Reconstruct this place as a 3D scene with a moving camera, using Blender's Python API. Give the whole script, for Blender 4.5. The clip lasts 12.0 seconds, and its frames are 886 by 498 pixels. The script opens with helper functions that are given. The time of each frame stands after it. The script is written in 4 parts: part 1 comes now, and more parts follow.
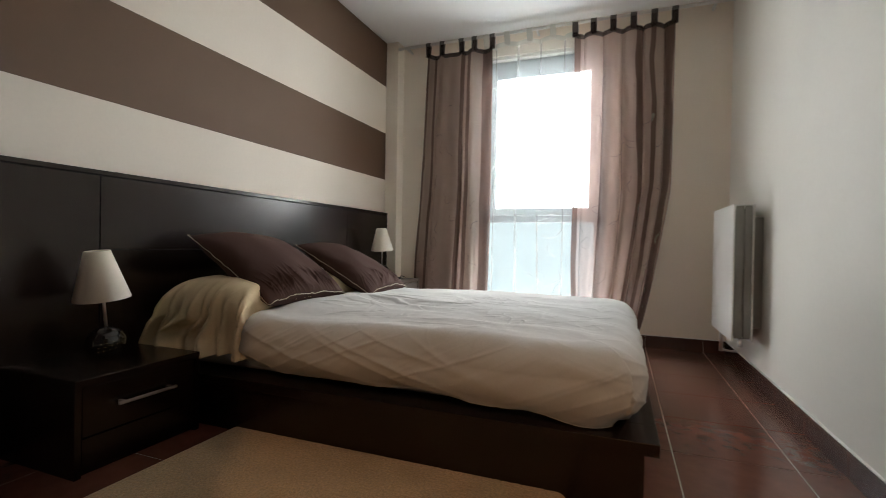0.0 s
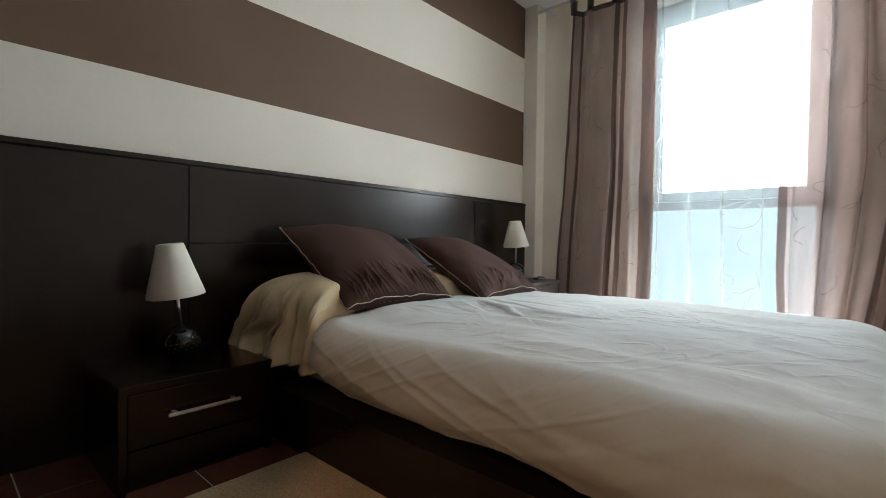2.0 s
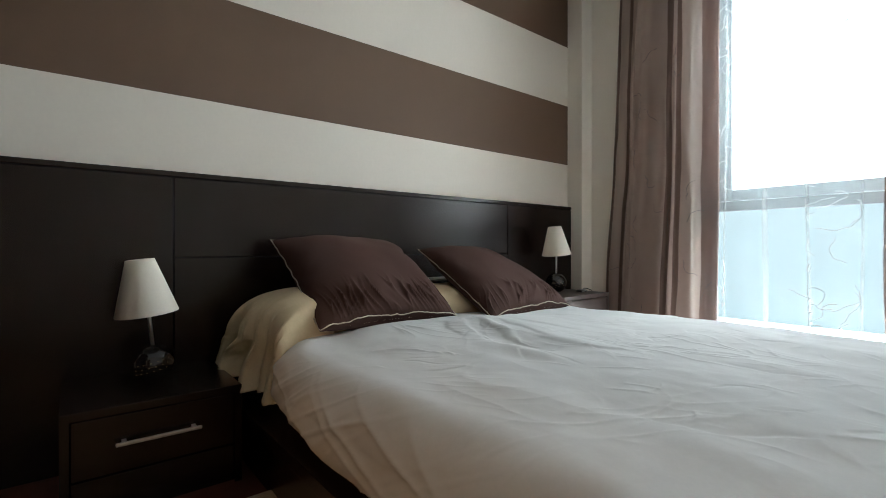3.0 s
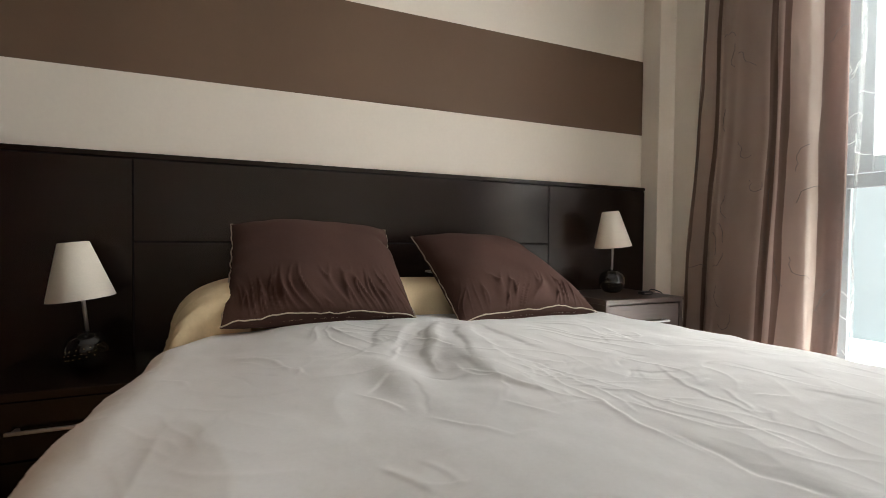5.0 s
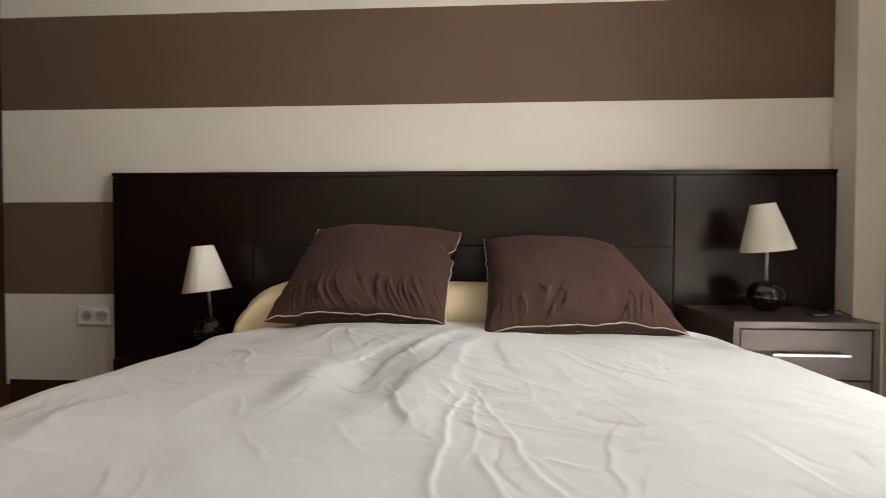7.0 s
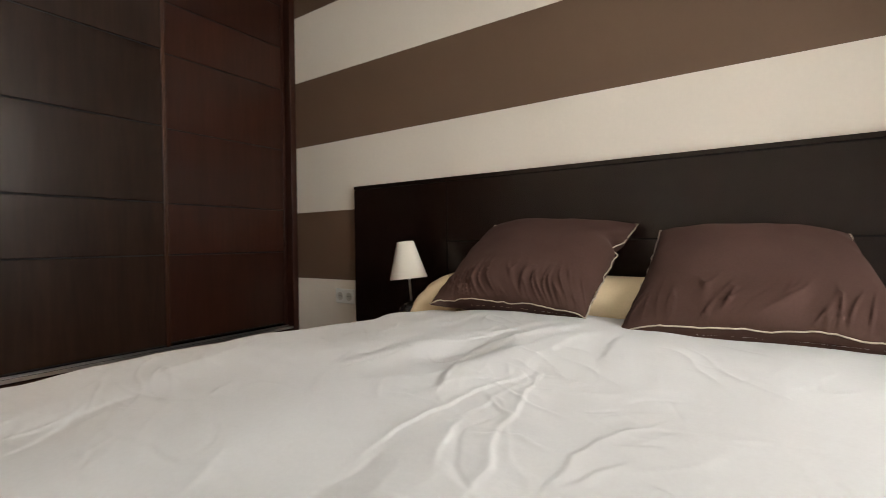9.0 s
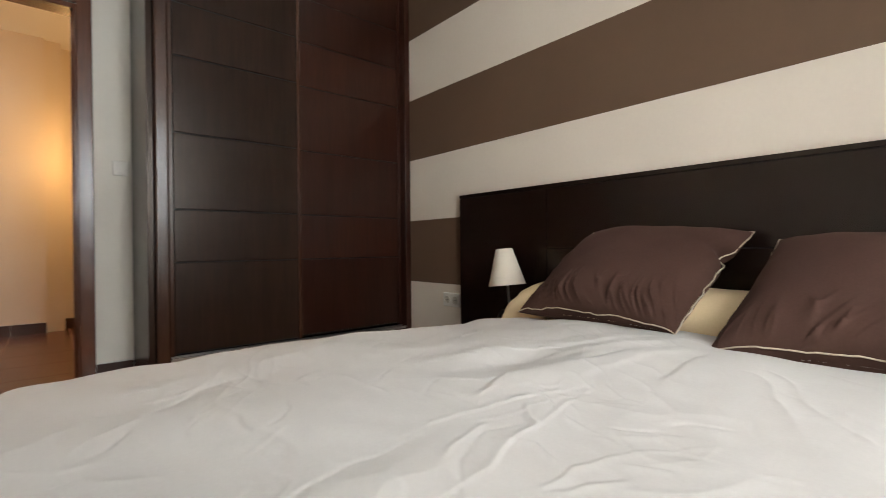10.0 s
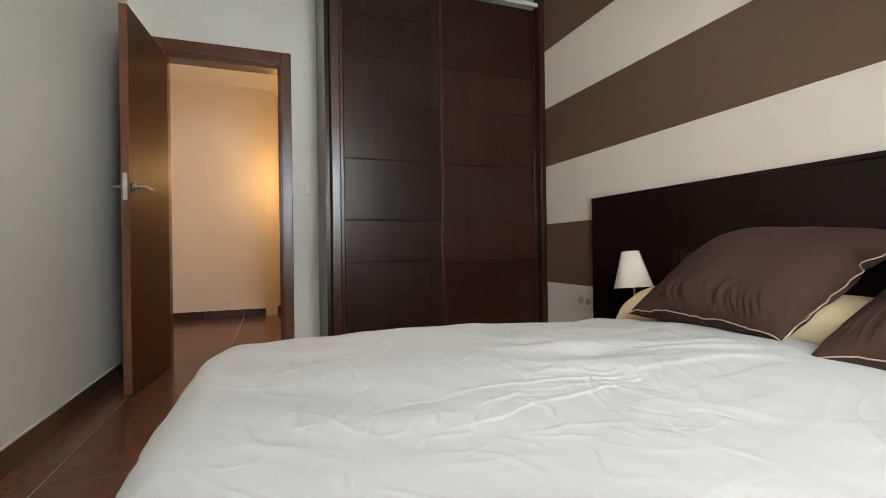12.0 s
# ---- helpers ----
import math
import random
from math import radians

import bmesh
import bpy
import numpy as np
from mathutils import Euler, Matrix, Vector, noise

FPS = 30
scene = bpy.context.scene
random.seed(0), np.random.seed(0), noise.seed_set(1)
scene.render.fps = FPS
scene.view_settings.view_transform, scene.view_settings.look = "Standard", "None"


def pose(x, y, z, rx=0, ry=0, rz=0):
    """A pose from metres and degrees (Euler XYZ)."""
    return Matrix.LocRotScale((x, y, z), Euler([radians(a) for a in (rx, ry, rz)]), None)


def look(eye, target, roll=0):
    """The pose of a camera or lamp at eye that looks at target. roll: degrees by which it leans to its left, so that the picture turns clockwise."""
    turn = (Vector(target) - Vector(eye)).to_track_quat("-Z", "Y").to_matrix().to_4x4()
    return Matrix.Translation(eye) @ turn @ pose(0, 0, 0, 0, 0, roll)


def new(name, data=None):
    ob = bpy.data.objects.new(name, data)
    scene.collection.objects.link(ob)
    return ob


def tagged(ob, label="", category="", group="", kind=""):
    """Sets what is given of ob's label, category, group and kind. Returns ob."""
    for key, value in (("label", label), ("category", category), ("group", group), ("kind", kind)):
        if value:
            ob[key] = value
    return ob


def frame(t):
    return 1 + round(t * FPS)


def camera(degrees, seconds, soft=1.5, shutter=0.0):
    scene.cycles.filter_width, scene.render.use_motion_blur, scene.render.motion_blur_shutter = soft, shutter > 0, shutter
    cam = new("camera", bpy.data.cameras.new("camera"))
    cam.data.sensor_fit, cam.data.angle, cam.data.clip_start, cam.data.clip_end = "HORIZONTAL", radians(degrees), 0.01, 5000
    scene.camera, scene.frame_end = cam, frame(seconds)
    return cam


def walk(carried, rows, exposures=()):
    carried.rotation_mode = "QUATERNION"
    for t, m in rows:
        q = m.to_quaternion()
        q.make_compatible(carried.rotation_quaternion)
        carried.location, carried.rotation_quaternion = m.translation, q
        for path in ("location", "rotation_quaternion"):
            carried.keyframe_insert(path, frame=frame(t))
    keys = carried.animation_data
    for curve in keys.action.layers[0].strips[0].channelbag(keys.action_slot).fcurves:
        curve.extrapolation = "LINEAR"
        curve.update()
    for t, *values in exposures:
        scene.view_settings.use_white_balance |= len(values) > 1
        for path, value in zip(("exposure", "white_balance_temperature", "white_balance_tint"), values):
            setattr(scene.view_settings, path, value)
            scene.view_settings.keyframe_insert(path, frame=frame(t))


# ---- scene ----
EXPOSURES = [(0, -0.08, 6550, 12), (1.5, 0.0, 6350, 9), (2.5, -0.12, 5850, 5), (3.2, -0.14, 6050, 7), (5, -0.09, 6800, 14), (6, 0.05, 6900, 15), (7, 0.08, 6900, 14),
             (9.5, 0.12, 6950, 15), (12, 0.22, 6550, 11)]
WINDOW_POWER, HALL_POWER, HALL_DAY, HALL_CEILING = 158, 13, 1.6, 4.2
FILL_SPOT, WINDOW_LOW = 80, 24
cam = camera(87.95, 12.0, soft=0.9, shutter=0.4)
PATH = [
    (0, (2.1662, -0.0413, 0.8159), (1.4493, 1.8257, 0.7977), 0.98),
    (0.5, (2.1334, 0.1086, 0.8001), (1.2577, 1.9066, 0.7784), 0.88),
    (1, (2.1099, 0.2621, 0.7954), (1.0662, 1.9680, 0.7705), 0.72),
    (1.5, (2.0937, 0.4070, 0.7878), (0.8967, 2.0090, 0.7575), 0.71),
    (2, (2.1068, 0.5640, 0.7930), (0.7841, 2.0637, 0.7574), 0.74),
    (2.5, (2.1292, 0.7800, 0.8058), (0.6896, 2.1683, 0.7899), 0.16),
    (3, (2.1596, 0.9785, 0.8114), (0.5881, 2.2521, 0.8032), -0.04),
    (5, (2.1659, 1.7164, 0.7942), (0.3278, 2.4964, 0.7485), 0.57),
    (5.5, (2.1656, 1.9080, 0.8181), (0.2509, 2.5125, 0.7886), 0.31),
    (6, (2.1649, 2.0774, 0.8038), (0.1987, 2.4431, 0.7918), 0.37),
    (6.5, (2.1736, 2.2093, 0.8029), (0.1789, 2.3497, 0.7647), 0.32),
    (7, (2.1765, 2.3175, 0.7999), (0.1795, 2.2147, 0.7586), 0.13),
    (7.2, (2.1693, 2.3598, 0.7984), (0.1811, 2.1466, 0.7602), 0.12),
    (8.8, (2.1188, 2.6413, 0.7952), (0.4036, 1.6139, 0.7462), 0.05),
    (9, (2.1228, 2.6822, 0.7662), (0.4566, 1.5585, 0.7351), -0.64),
    (9.5, (2.0958, 2.7550, 0.7772), (0.5884, 1.4268, 0.7574), -0.37),
    (10, (2.0795, 2.8353, 0.7865), (0.7784, 1.3047, 0.7745), -0.49),
    (10.5, (2.0680, 2.8952, 0.7909), (0.9755, 1.2131, 0.7808), -0.61),
    (11, (2.0560, 2.9731, 0.7859), (1.1404, 1.1909, 0.7738), -0.80),
    (11.5, (2.0415, 3.0500, 0.7881), (1.2670, 1.2030, 0.7785), -0.87),
    (12, (2.0310, 3.1382, 0.7975), (1.3385, 1.2582, 0.7960), -0.78),
]
walk(cam, [(t, look(eye, target, roll)) for t, eye, target, roll in PATH], EXPOSURES)

# ---- world, sun, lights ----
world = bpy.data.worlds.new("overcast_sky")
scene.world = world
world.use_nodes = True
wn, wl = world.node_tree.nodes, world.node_tree.links
sky = wn.new("ShaderNodeTexSky")
sky.sky_type = "NISHITA"
sky.sun_disc = False
sky.sun_elevation = radians(42)
sky.sun_rotation = radians(20)
sky.air_density, sky.dust_density = 1.0, 4.0
wn["Background"].inputs["Strength"].default_value = 0.12
wl.new(sky.outputs[0], wn["Background"].inputs["Color"])


def lamp(name, kind, m, energy, color, **extra):
    data = bpy.data.lights.new(name, kind)
    data.energy, data.color = energy, color
    for key, value in extra.items():
        setattr(data, key, value)
    ob = new(name, data)
    ob.matrix_world = m
    return ob


lamp("sun", "SUN", look((0.3, 8, 7.2), (0, 0, 0)), 0.5, (1.0, 0.95, 0.88), angle=radians(20))
lamp("window_daylight", "AREA", look((1.46, 4.75, 2.01), (1.46, 1.5, 1.70)), WINDOW_POWER, (0.9, 0.96, 1.0), shape="RECTANGLE", size=1.5, size_y=1.80)
lamp("window_daylight_low", "AREA", look((1.42, 4.36, 0.21), (1.46, 1.5, 0.30)), WINDOW_LOW, (0.9, 0.96, 1.0), shape="RECTANGLE", size=1.0, size_y=0.26)
lamp("hall_wall_lamp", "POINT", pose(1.84, -2.47, 1.66), HALL_POWER, (1.0, 0.58, 0.22), shadow_soft_size=0.12)
lamp("hall_ceiling_lamp", "POINT", pose(2.73, -1.5, 2.66), HALL_CEILING, (1.0, 0.66, 0.38), shadow_soft_size=0.10)
# unseen spot, added to throw warm hall light through the doorway onto the bed
lamp("hall_downlight", "SPOT", look((2.73, -1.52, 2.70), (1.35, 1.25, 0.3)), FILL_SPOT, (1.0, 0.58, 0.29), spot_size=radians(48), spot_blend=0.6, shadow_soft_size=0.06)
lamp("hall_daylight", "AREA", look((3.7, -1.9, 1.6), (2.4, -2.9, 1.2)), HALL_DAY, (1.0, 0.86, 0.74), shape="RECTANGLE", size=0.7, size_y=1.6)

# ---- materials ----


def material(name, color, rough=0.6, metal=0.0, grain=(40, 0.06), stain=(3, 0.08), bump=(120, 0.15, 0.001), coat=0.0, stretch=None, random_tint=0.0, spec=0.5, sheen=0.0):
    """Base colour with variation at two scales, and a fine relief."""
    mat = bpy.data.materials.new(name)
    mat.use_nodes = True
    nodes, links = mat.node_tree.nodes, mat.node_tree.links
    bsdf = nodes["Principled BSDF"]
    tex = nodes.new("ShaderNodeTexCoord")
    vec = tex.outputs["Object"]
    if stretch:
        mapping = nodes.new("ShaderNodeMapping")
        mapping.inputs["Scale"].default_value = stretch
        links.new(vec, mapping.inputs["Vector"])
        vec = mapping.outputs["Vector"]

    def noise_tex(scale, detail=4):
        node = nodes.new("ShaderNodeTexNoise")
        node.inputs["Scale"].default_value, node.inputs["Detail"].default_value = scale, detail
        links.new(vec, node.inputs["Vector"])
        return node.outputs["Fac"]

    def vary(fac, amount, base):
        ramp = nodes.new("ShaderNodeMapRange")
        ramp.inputs["From Min"].default_value, ramp.inputs["From Max"].default_value = 0.25, 0.75
        ramp.inputs["To Min"].default_value, ramp.inputs["To Max"].default_value = 1 - amount, 1 + amount
        links.new(fac, ramp.inputs["Value"])
        mul = nodes.new("ShaderNodeVectorMath")
        mul.operation = "SCALE"
        links.new(base, mul.inputs[0])
        links.new(ramp.outputs[0], mul.inputs["Scale"])
        return mul.outputs[0]

    rgb = nodes.new("ShaderNodeRGB")
    rgb.outputs[0].default_value = (*color, 1)
    out = vary(noise_tex(grain[0]), grain[1], rgb.outputs[0])
    out = vary(noise_tex(stain[0], 2), stain[1], out)
    if random_tint:
        info = nodes.new("ShaderNodeObjectInfo")
        ramp = nodes.new("ShaderNodeMapRange")
        ramp.inputs["To Min"].default_value, ramp.inputs["To Max"].default_value = 1 - random_tint, 1 + random_tint
        links.new(info.outputs["Random"], ramp.inputs["Value"])
        mul = nodes.new("ShaderNodeVectorMath")
        mul.operation = "SCALE"
        links.new(out, mul.inputs[0])
        links.new(ramp.outputs[0], mul.inputs["Scale"])
        out = mul.outputs[0]
    links.new(out, bsdf.inputs["Base Color"])
    bsdf.inputs["Roughness"].default_value = rough
    bsdf.inputs["Metallic"].default_value = metal
    bsdf.inputs["Coat Weight"].default_value = coat
    bsdf.inputs["Coat Roughness"].default_value = 0.15
    bsdf.inputs["Specular IOR Level"].default_value = spec
    if sheen:
        bsdf.inputs["Sheen Weight"].default_value = sheen
        bsdf.inputs["Sheen Roughness"].default_value = 0.5
    if bump:
        node = nodes.new("ShaderNodeBump")
        node.inputs["Strength"].default_value, node.inputs["Distance"].default_value = bump[1], bump[2]
        links.new(noise_tex(bump[0]), node.inputs["Height"])
        links.new(node.outputs[0], bsdf.inputs["Normal"])
    return mat


PAINT_CREAM, PAINT_BROWN = (0.80, 0.712, 0.60), (0.138, 0.079, 0.045)
cream_paint = material("cream_paint", PAINT_CREAM, 0.75, grain=(60, 0.015), stain=(1.5, 0.03), bump=(180, 0.25, 0.0012))
grey_paint = material("greige_paint", (0.74, 0.71, 0.63), 0.75, grain=(60, 0.015), stain=(1.5, 0.03), bump=(180, 0.25, 0.0012))
ceiling_paint = material("ceiling_paint", (0.82, 0.81, 0.78), 0.85, grain=(60, 0.01), stain=(1.2, 0.02), bump=(220, 0.2, 0.001))
wenge = material("wenge_veneer", (0.0105, 0.0047, 0.0033), 0.26, grain=(7, 0.13), stain=(1.5, 0.25), bump=(40, 0.03, 0.0004), stretch=(6, 1, 30), spec=0.50)
wenge_upright = material("wenge_veneer_upright", (0.030, 0.016, 0.0115), 0.33, grain=(9, 0.4), stain=(2, 0.25), bump=(30, 0.12, 0.0006), stretch=(10, 22, 1), spec=0.5)
grey_wood = material("greyed_wenge_veneer", (0.074, 0.052, 0.043), 0.33, grain=(10, 0.2), stain=(3, 0.12), bump=(30, 0.1, 0.0005), stretch=(6, 1, 22))
wardrobe_dark = material("dark_stained_oak", (0.022, 0.0105, 0.0066), 0.27, grain=(7, 0.18), stain=(1.2, 0.2), bump=None, stretch=(9, 4, 0.7), spec=0.29, random_tint=0.14)
wardrobe_red = material("reddish_stained_oak", (0.031, 0.0095, 0.0052), 0.28, grain=(7, 0.18), stain=(1.2, 0.2), bump=None, stretch=(9, 4, 0.7), spec=0.30, random_tint=0.25)
casing_wood = material("varnished_sapele_trim", (0.112, 0.035, 0.0150), 0.27, grain=(8, 0.14), stain=(2, 0.15), bump=(22, 0.15, 0.0006), stretch=(22, 22, 1.2), coat=0.15)
door_wood = material("varnished_sapele_veneer", (0.080, 0.024, 0.0095), 0.45, grain=(8, 0.3), stain=(2, 0.15), bump=(22, 0.15, 0.0006), stretch=(22, 22, 1.0), coat=0.0, spec=0.18)
trim_dark = material("dark_stained_trim", (0.050, 0.019, 0.010), 0.22, grain=(8, 0.14), stain=(2, 0.15), bump=(22, 0.1, 0.0005), stretch=(22, 22, 1.2), coat=0.3)
lipping_wood = material("light_door_lipping", (0.15, 0.058, 0.025), 0.4, grain=(8, 0.2), bump=(22, 0.15, 0.0006), stretch=(22, 22, 1.0))
tile_clay = material("red_brown_floor_tile", (0.132, 0.048, 0.031), 0.24, grain=(18, 0.12), stain=(3, 0.12), bump=(90, 0.25, 0.0008), random_tint=0.04)
skirt_clay = material("brown_skirting_tile", (0.060, 0.029, 0.021), 0.26, grain=(18, 0.12), stain=(3, 0.12), bump=(90, 0.2, 0.0006), random_tint=0.06)
# black backing that paints in the shade of the deep panel grooves
groove_shade = material("groove_shade_black", (0.004, 0.003, 0.003), 0.8, bump=None)
grout = material("pale_grout", (0.42, 0.33, 0.27), 0.9, grain=(80, 0.2), bump=(150, 0.4, 0.001))
cotton = material("white_cotton", (0.560, 0.553, 0.532), 0.9, grain=(150, 0.02), stain=(2.5, 0.03), bump=(16, 0.22, 0.006), spec=0.2)
cream_cotton = material("cream_cotton", (0.76, 0.60, 0.38), 0.9, grain=(150, 0.03), stain=(4, 0.05), bump=(30, 0.3, 0.005), spec=0.2)
brown_cotton = material("brown_cotton", (0.071, 0.036, 0.028), 0.9, grain=(160, 0.06), stain=(4, 0.08), bump=(22, 0.2, 0.004), spec=0.15)
piping_cotton = material("cream_piping_cotton", (0.52, 0.44, 0.34), 0.8, grain=(200, 0.12), bump=(500, 0.3, 0.0006))
pile = material("beige_wool_pile", (0.54, 0.37, 0.205), 0.95, grain=(110, 0.28), stain=(7, 0.10), bump=(150, 1.0, 0.006), sheen=0.2)
steel = material("brushed_steel", (0.62, 0.60, 0.57), 0.28, 1.0, grain=(60, 0.05), bump=(200, 0.05, 0.0003), stretch=(1, 20, 1))
black_ceramic = material("black_speckled_glass", (0.012, 0.010, 0.008), 0.10, grain=(30, 0.4), bump=None, coat=0.6)
gold_fleck = material("gold_fleck", (0.55, 0.42, 0.20), 0.3, 1.0, bump=None)
white_enamel = material("white_enamel", (0.74, 0.73, 0.69), 0.30, grain=(30, 0.01), stain=(2, 0.02), bump=None)
grey_enamel = material("grey_radiator_fins", (0.26, 0.25, 0.23), 0.45, grain=(30, 0.05), bump=None)
white_plastic = material("white_plastic", (0.72, 0.70, 0.64), 0.35, grain=(30, 0.01), bump=None)
socket_grey = material("ivory_socket_insert", (0.56, 0.52, 0.44), 0.4, bump=None)
socket_white = material("glossy_white_socket_plate", (0.86, 0.84, 0.78), 0.25, grain=(30, 0.01), bump=None)
dark_plastic = material("black_plastic", (0.02, 0.02, 0.022), 0.35, grain=(30, 0.1), bump=(200, 0.1, 0.0003))
frame_grey = material("grey_lacquered_aluminium", (0.46, 0.50, 0.52), 0.35, grain=(30, 0.03), bump=None)
rod_white = material("white_lacquered_rod", (0.68, 0.66, 0.62), 0.35, grain=(30, 0.02), bump=None)
shutter_grey = material("dark_shutter_box", (0.16, 0.16, 0.155), 0.6, grain=(30, 0.05), bump=None)


def striped_paint():
    mat = material("striped_wall_paint", PAINT_CREAM, 0.75, grain=(60, 0.015), stain=(1.5, 0.03), bump=(180, 0.25, 0.0012))
    nodes, links = mat.node_tree.nodes, mat.node_tree.links
    bsdf = nodes["Principled BSDF"]
    cream = bsdf.inputs["Base Color"].links[0].from_socket
    geo = nodes.new("ShaderNodeNewGeometry")
    sep = nodes.new("ShaderNodeSeparateXYZ")
    links.new(geo.outputs["Position"], sep.inputs[0])
    wob = nodes.new("ShaderNodeTexNoise")
    wob.inputs["Scale"].default_value = 14

    def math_node(op, a, b):
        node = nodes.new("ShaderNodeMath")
        node.operation = op
        for i, v in enumerate((a, b)):
            if isinstance(v, (int, float)):
                node.inputs[i].default_value = v
            else:
                links.new(v, node.inputs[i])
        return node.outputs[0]

    z = math_node("ADD", sep.outputs[2], math_node("MULTIPLY", math_node("SUBTRACT", wob.outputs["Fac"], 0.5), 0.003))
    # the bands rise a little towards the window
    z = math_node("SUBTRACT", z, math_node("MULTIPLY", sep.outputs[1], 0.003))
    level = math_node("DIVIDE", math_node("SUBTRACT", z, STRIPE_BASE), STRIPE)
    odd = math_node("MODULO", math_node("ADD", level, 2), 2)
    dark = math_node("LESS_THAN", odd, 1.0)
    mix = nodes.new("ShaderNodeMix")
    mix.data_type = "RGBA"
    links.new(dark, mix.inputs["Factor"])
    links.new(cream, mix.inputs["A"])
    scale = nodes.new("ShaderNodeVectorMath")
    scale.operation = "MULTIPLY"
    links.new(cream, scale.inputs[0])
    scale.inputs[1].default_value = tuple(b / c for b, c in zip(PAINT_BROWN, PAINT_CREAM))
    links.new(scale.outputs[0], mix.inputs["B"])
    links.new(mix.outputs["Result"], bsdf.inputs["Base Color"])
    return mat


for stained, warm in ((wenge, (1.0, 0.90, 0.84, 1)), (wardrobe_dark, (1.0, 0.88, 0.80, 1)), (grey_wood, (1.0, 0.82, 0.72, 1))):
    stained.node_tree.nodes["Principled BSDF"].inputs["Specular Tint"].default_value = warm

STRIPE_BASE, STRIPE = 0.5245, 0.4545


def sheer(name, color, opacity, stripes=None, through_share=0.38):
    """Thin woven cloth: part of the light goes straight through, the rest is scattered."""
    mat = bpy.data.materials.new(name)
    mat.use_nodes = True
    nodes, links = mat.node_tree.nodes, mat.node_tree.links
    nodes.remove(nodes["Principled BSDF"])
    out = nodes["Material Output"]
    clear, diff, trans = nodes.new("ShaderNodeBsdfTransparent"), nodes.new("ShaderNodeBsdfDiffuse"), nodes.new("ShaderNodeBsdfTranslucent")
    cloth, mix = nodes.new("ShaderNodeMixShader"), nodes.new("ShaderNodeMixShader")
    cloth.inputs[0].default_value = through_share
    links.new(diff.outputs[0], cloth.inputs[1])
    links.new(trans.outputs[0], cloth.inputs[2])
    links.new(clear.outputs[0], mix.inputs[1])
    links.new(cloth.outputs[0], mix.inputs[2])
    links.new(mix.outputs[0], out.inputs["Surface"])
    uv = nodes.new("ShaderNodeUVMap")
    sep = nodes.new("ShaderNodeSeparateXYZ")
    links.new(uv.outputs[0], sep.inputs[0])
    weave = nodes.new("ShaderNodeTexNoise")
    weave.inputs["Scale"].default_value, weave.inputs["Detail"].default_value = 8, 5
    links.new(uv.outputs[0], weave.inputs["Vector"])
    ramp = nodes.new("ShaderNodeMapRange")
    ramp.inputs["From Min"].default_value, ramp.inputs["From Max"].default_value = 0.3, 0.7
    ramp.inputs["To Min"].default_value, ramp.inputs["To Max"].default_value = opacity - 0.05, opacity + 0.05
    links.new(weave.outputs["Fac"], ramp.inputs["Value"])
    fac = ramp.outputs[0]
    col = nodes.new("ShaderNodeRGB")
    col.outputs[0].default_value = (*color, 1)
    shade = col.outputs[0]
    if stripes:
        slow = nodes.new("ShaderNodeTexNoise")
        slow.inputs["Scale"].default_value, slow.inputs["Detail"].default_value = 3.5, 2
        squash = nodes.new("ShaderNodeMapping")
        squash.inputs["Scale"].default_value = (0.6, 1.0, 1.0)
        links.new(uv.outputs[0], squash.inputs["Vector"])
        links.new(squash.outputs["Vector"], slow.inputs["Vector"])
        shift = nodes.new("ShaderNodeMath")
        shift.operation = "MULTIPLY_ADD"
        links.new(slow.outputs["Fac"], shift.inputs[0])
        shift.inputs[1].default_value = 0.06
        links.new(sep.outputs[0], shift.inputs[2])
        centred = nodes.new("ShaderNodeMath")
        centred.operation = "SUBTRACT"
        links.new(shift.outputs[0], centred.inputs[0])
        centred.inputs[1].default_value = 0.03
        wander = centred.outputs[0]
        # darker woven bands at given places across the width
        total = None
        for centre, half in stripes:
            d = nodes.new("ShaderNodeMath")
            d.operation = "COMPARE"
            links.new(wander, d.inputs[0])
            d.inputs[1].default_value, d.inputs[2].default_value = centre, half
            if total is None:
                total = d.outputs[0]
            else:
                m = nodes.new("ShaderNodeMath")
                m.operation = "MAXIMUM"
                links.new(total, m.inputs[0])
                links.new(d.outputs[0], m.inputs[1])
                total = m.outputs[0]
        add = nodes.new("ShaderNodeMath")
        add.operation = "MULTIPLY_ADD"
        links.new(total, add.inputs[0])
        add.inputs[1].default_value = 0.25
        links.new(fac, add.inputs[2])
        add.use_clamp = True
        fac = add.outputs[0]
        mixc = nodes.new("ShaderNodeMix")
        mixc.data_type = "RGBA"
        links.new(total, mixc.inputs["Factor"])
        links.new(shade, mixc.inputs["A"])
        mixc.inputs["B"].default_value = (color[0] * 0.30, color[1] * 0.25, color[2] * 0.23, 1)
        shade = mixc.outputs["Result"]
    links.new(shade, diff.inputs["Color"])
    links.new(shade, trans.inputs["Color"])
    links.new(fac, mix.inputs[0])
    return mat


brown_organza = sheer("brown_striped_organza", (0.29, 0.200, 0.168), 0.67, stripes=((0.012, 0.008), (0.10, 0.017), (0.55, 0.050), (0.70, 0.026), (0.91, 0.070)))
brown_organza_wide = sheer("brown_banded_organza", (0.34, 0.235, 0.205), 0.62, stripes=((0.02, 0.02), (0.30, 0.012), (0.50, 0.012), (0.66, 0.035), (0.80, 0.012), (0.94, 0.05)))
brown_tape = sheer("brown_heading_tape", (0.085, 0.05, 0.042), 0.80)
white_organza = sheer("white_organza", (0.75, 0.79, 0.77), 0.20, through_share=0.10)
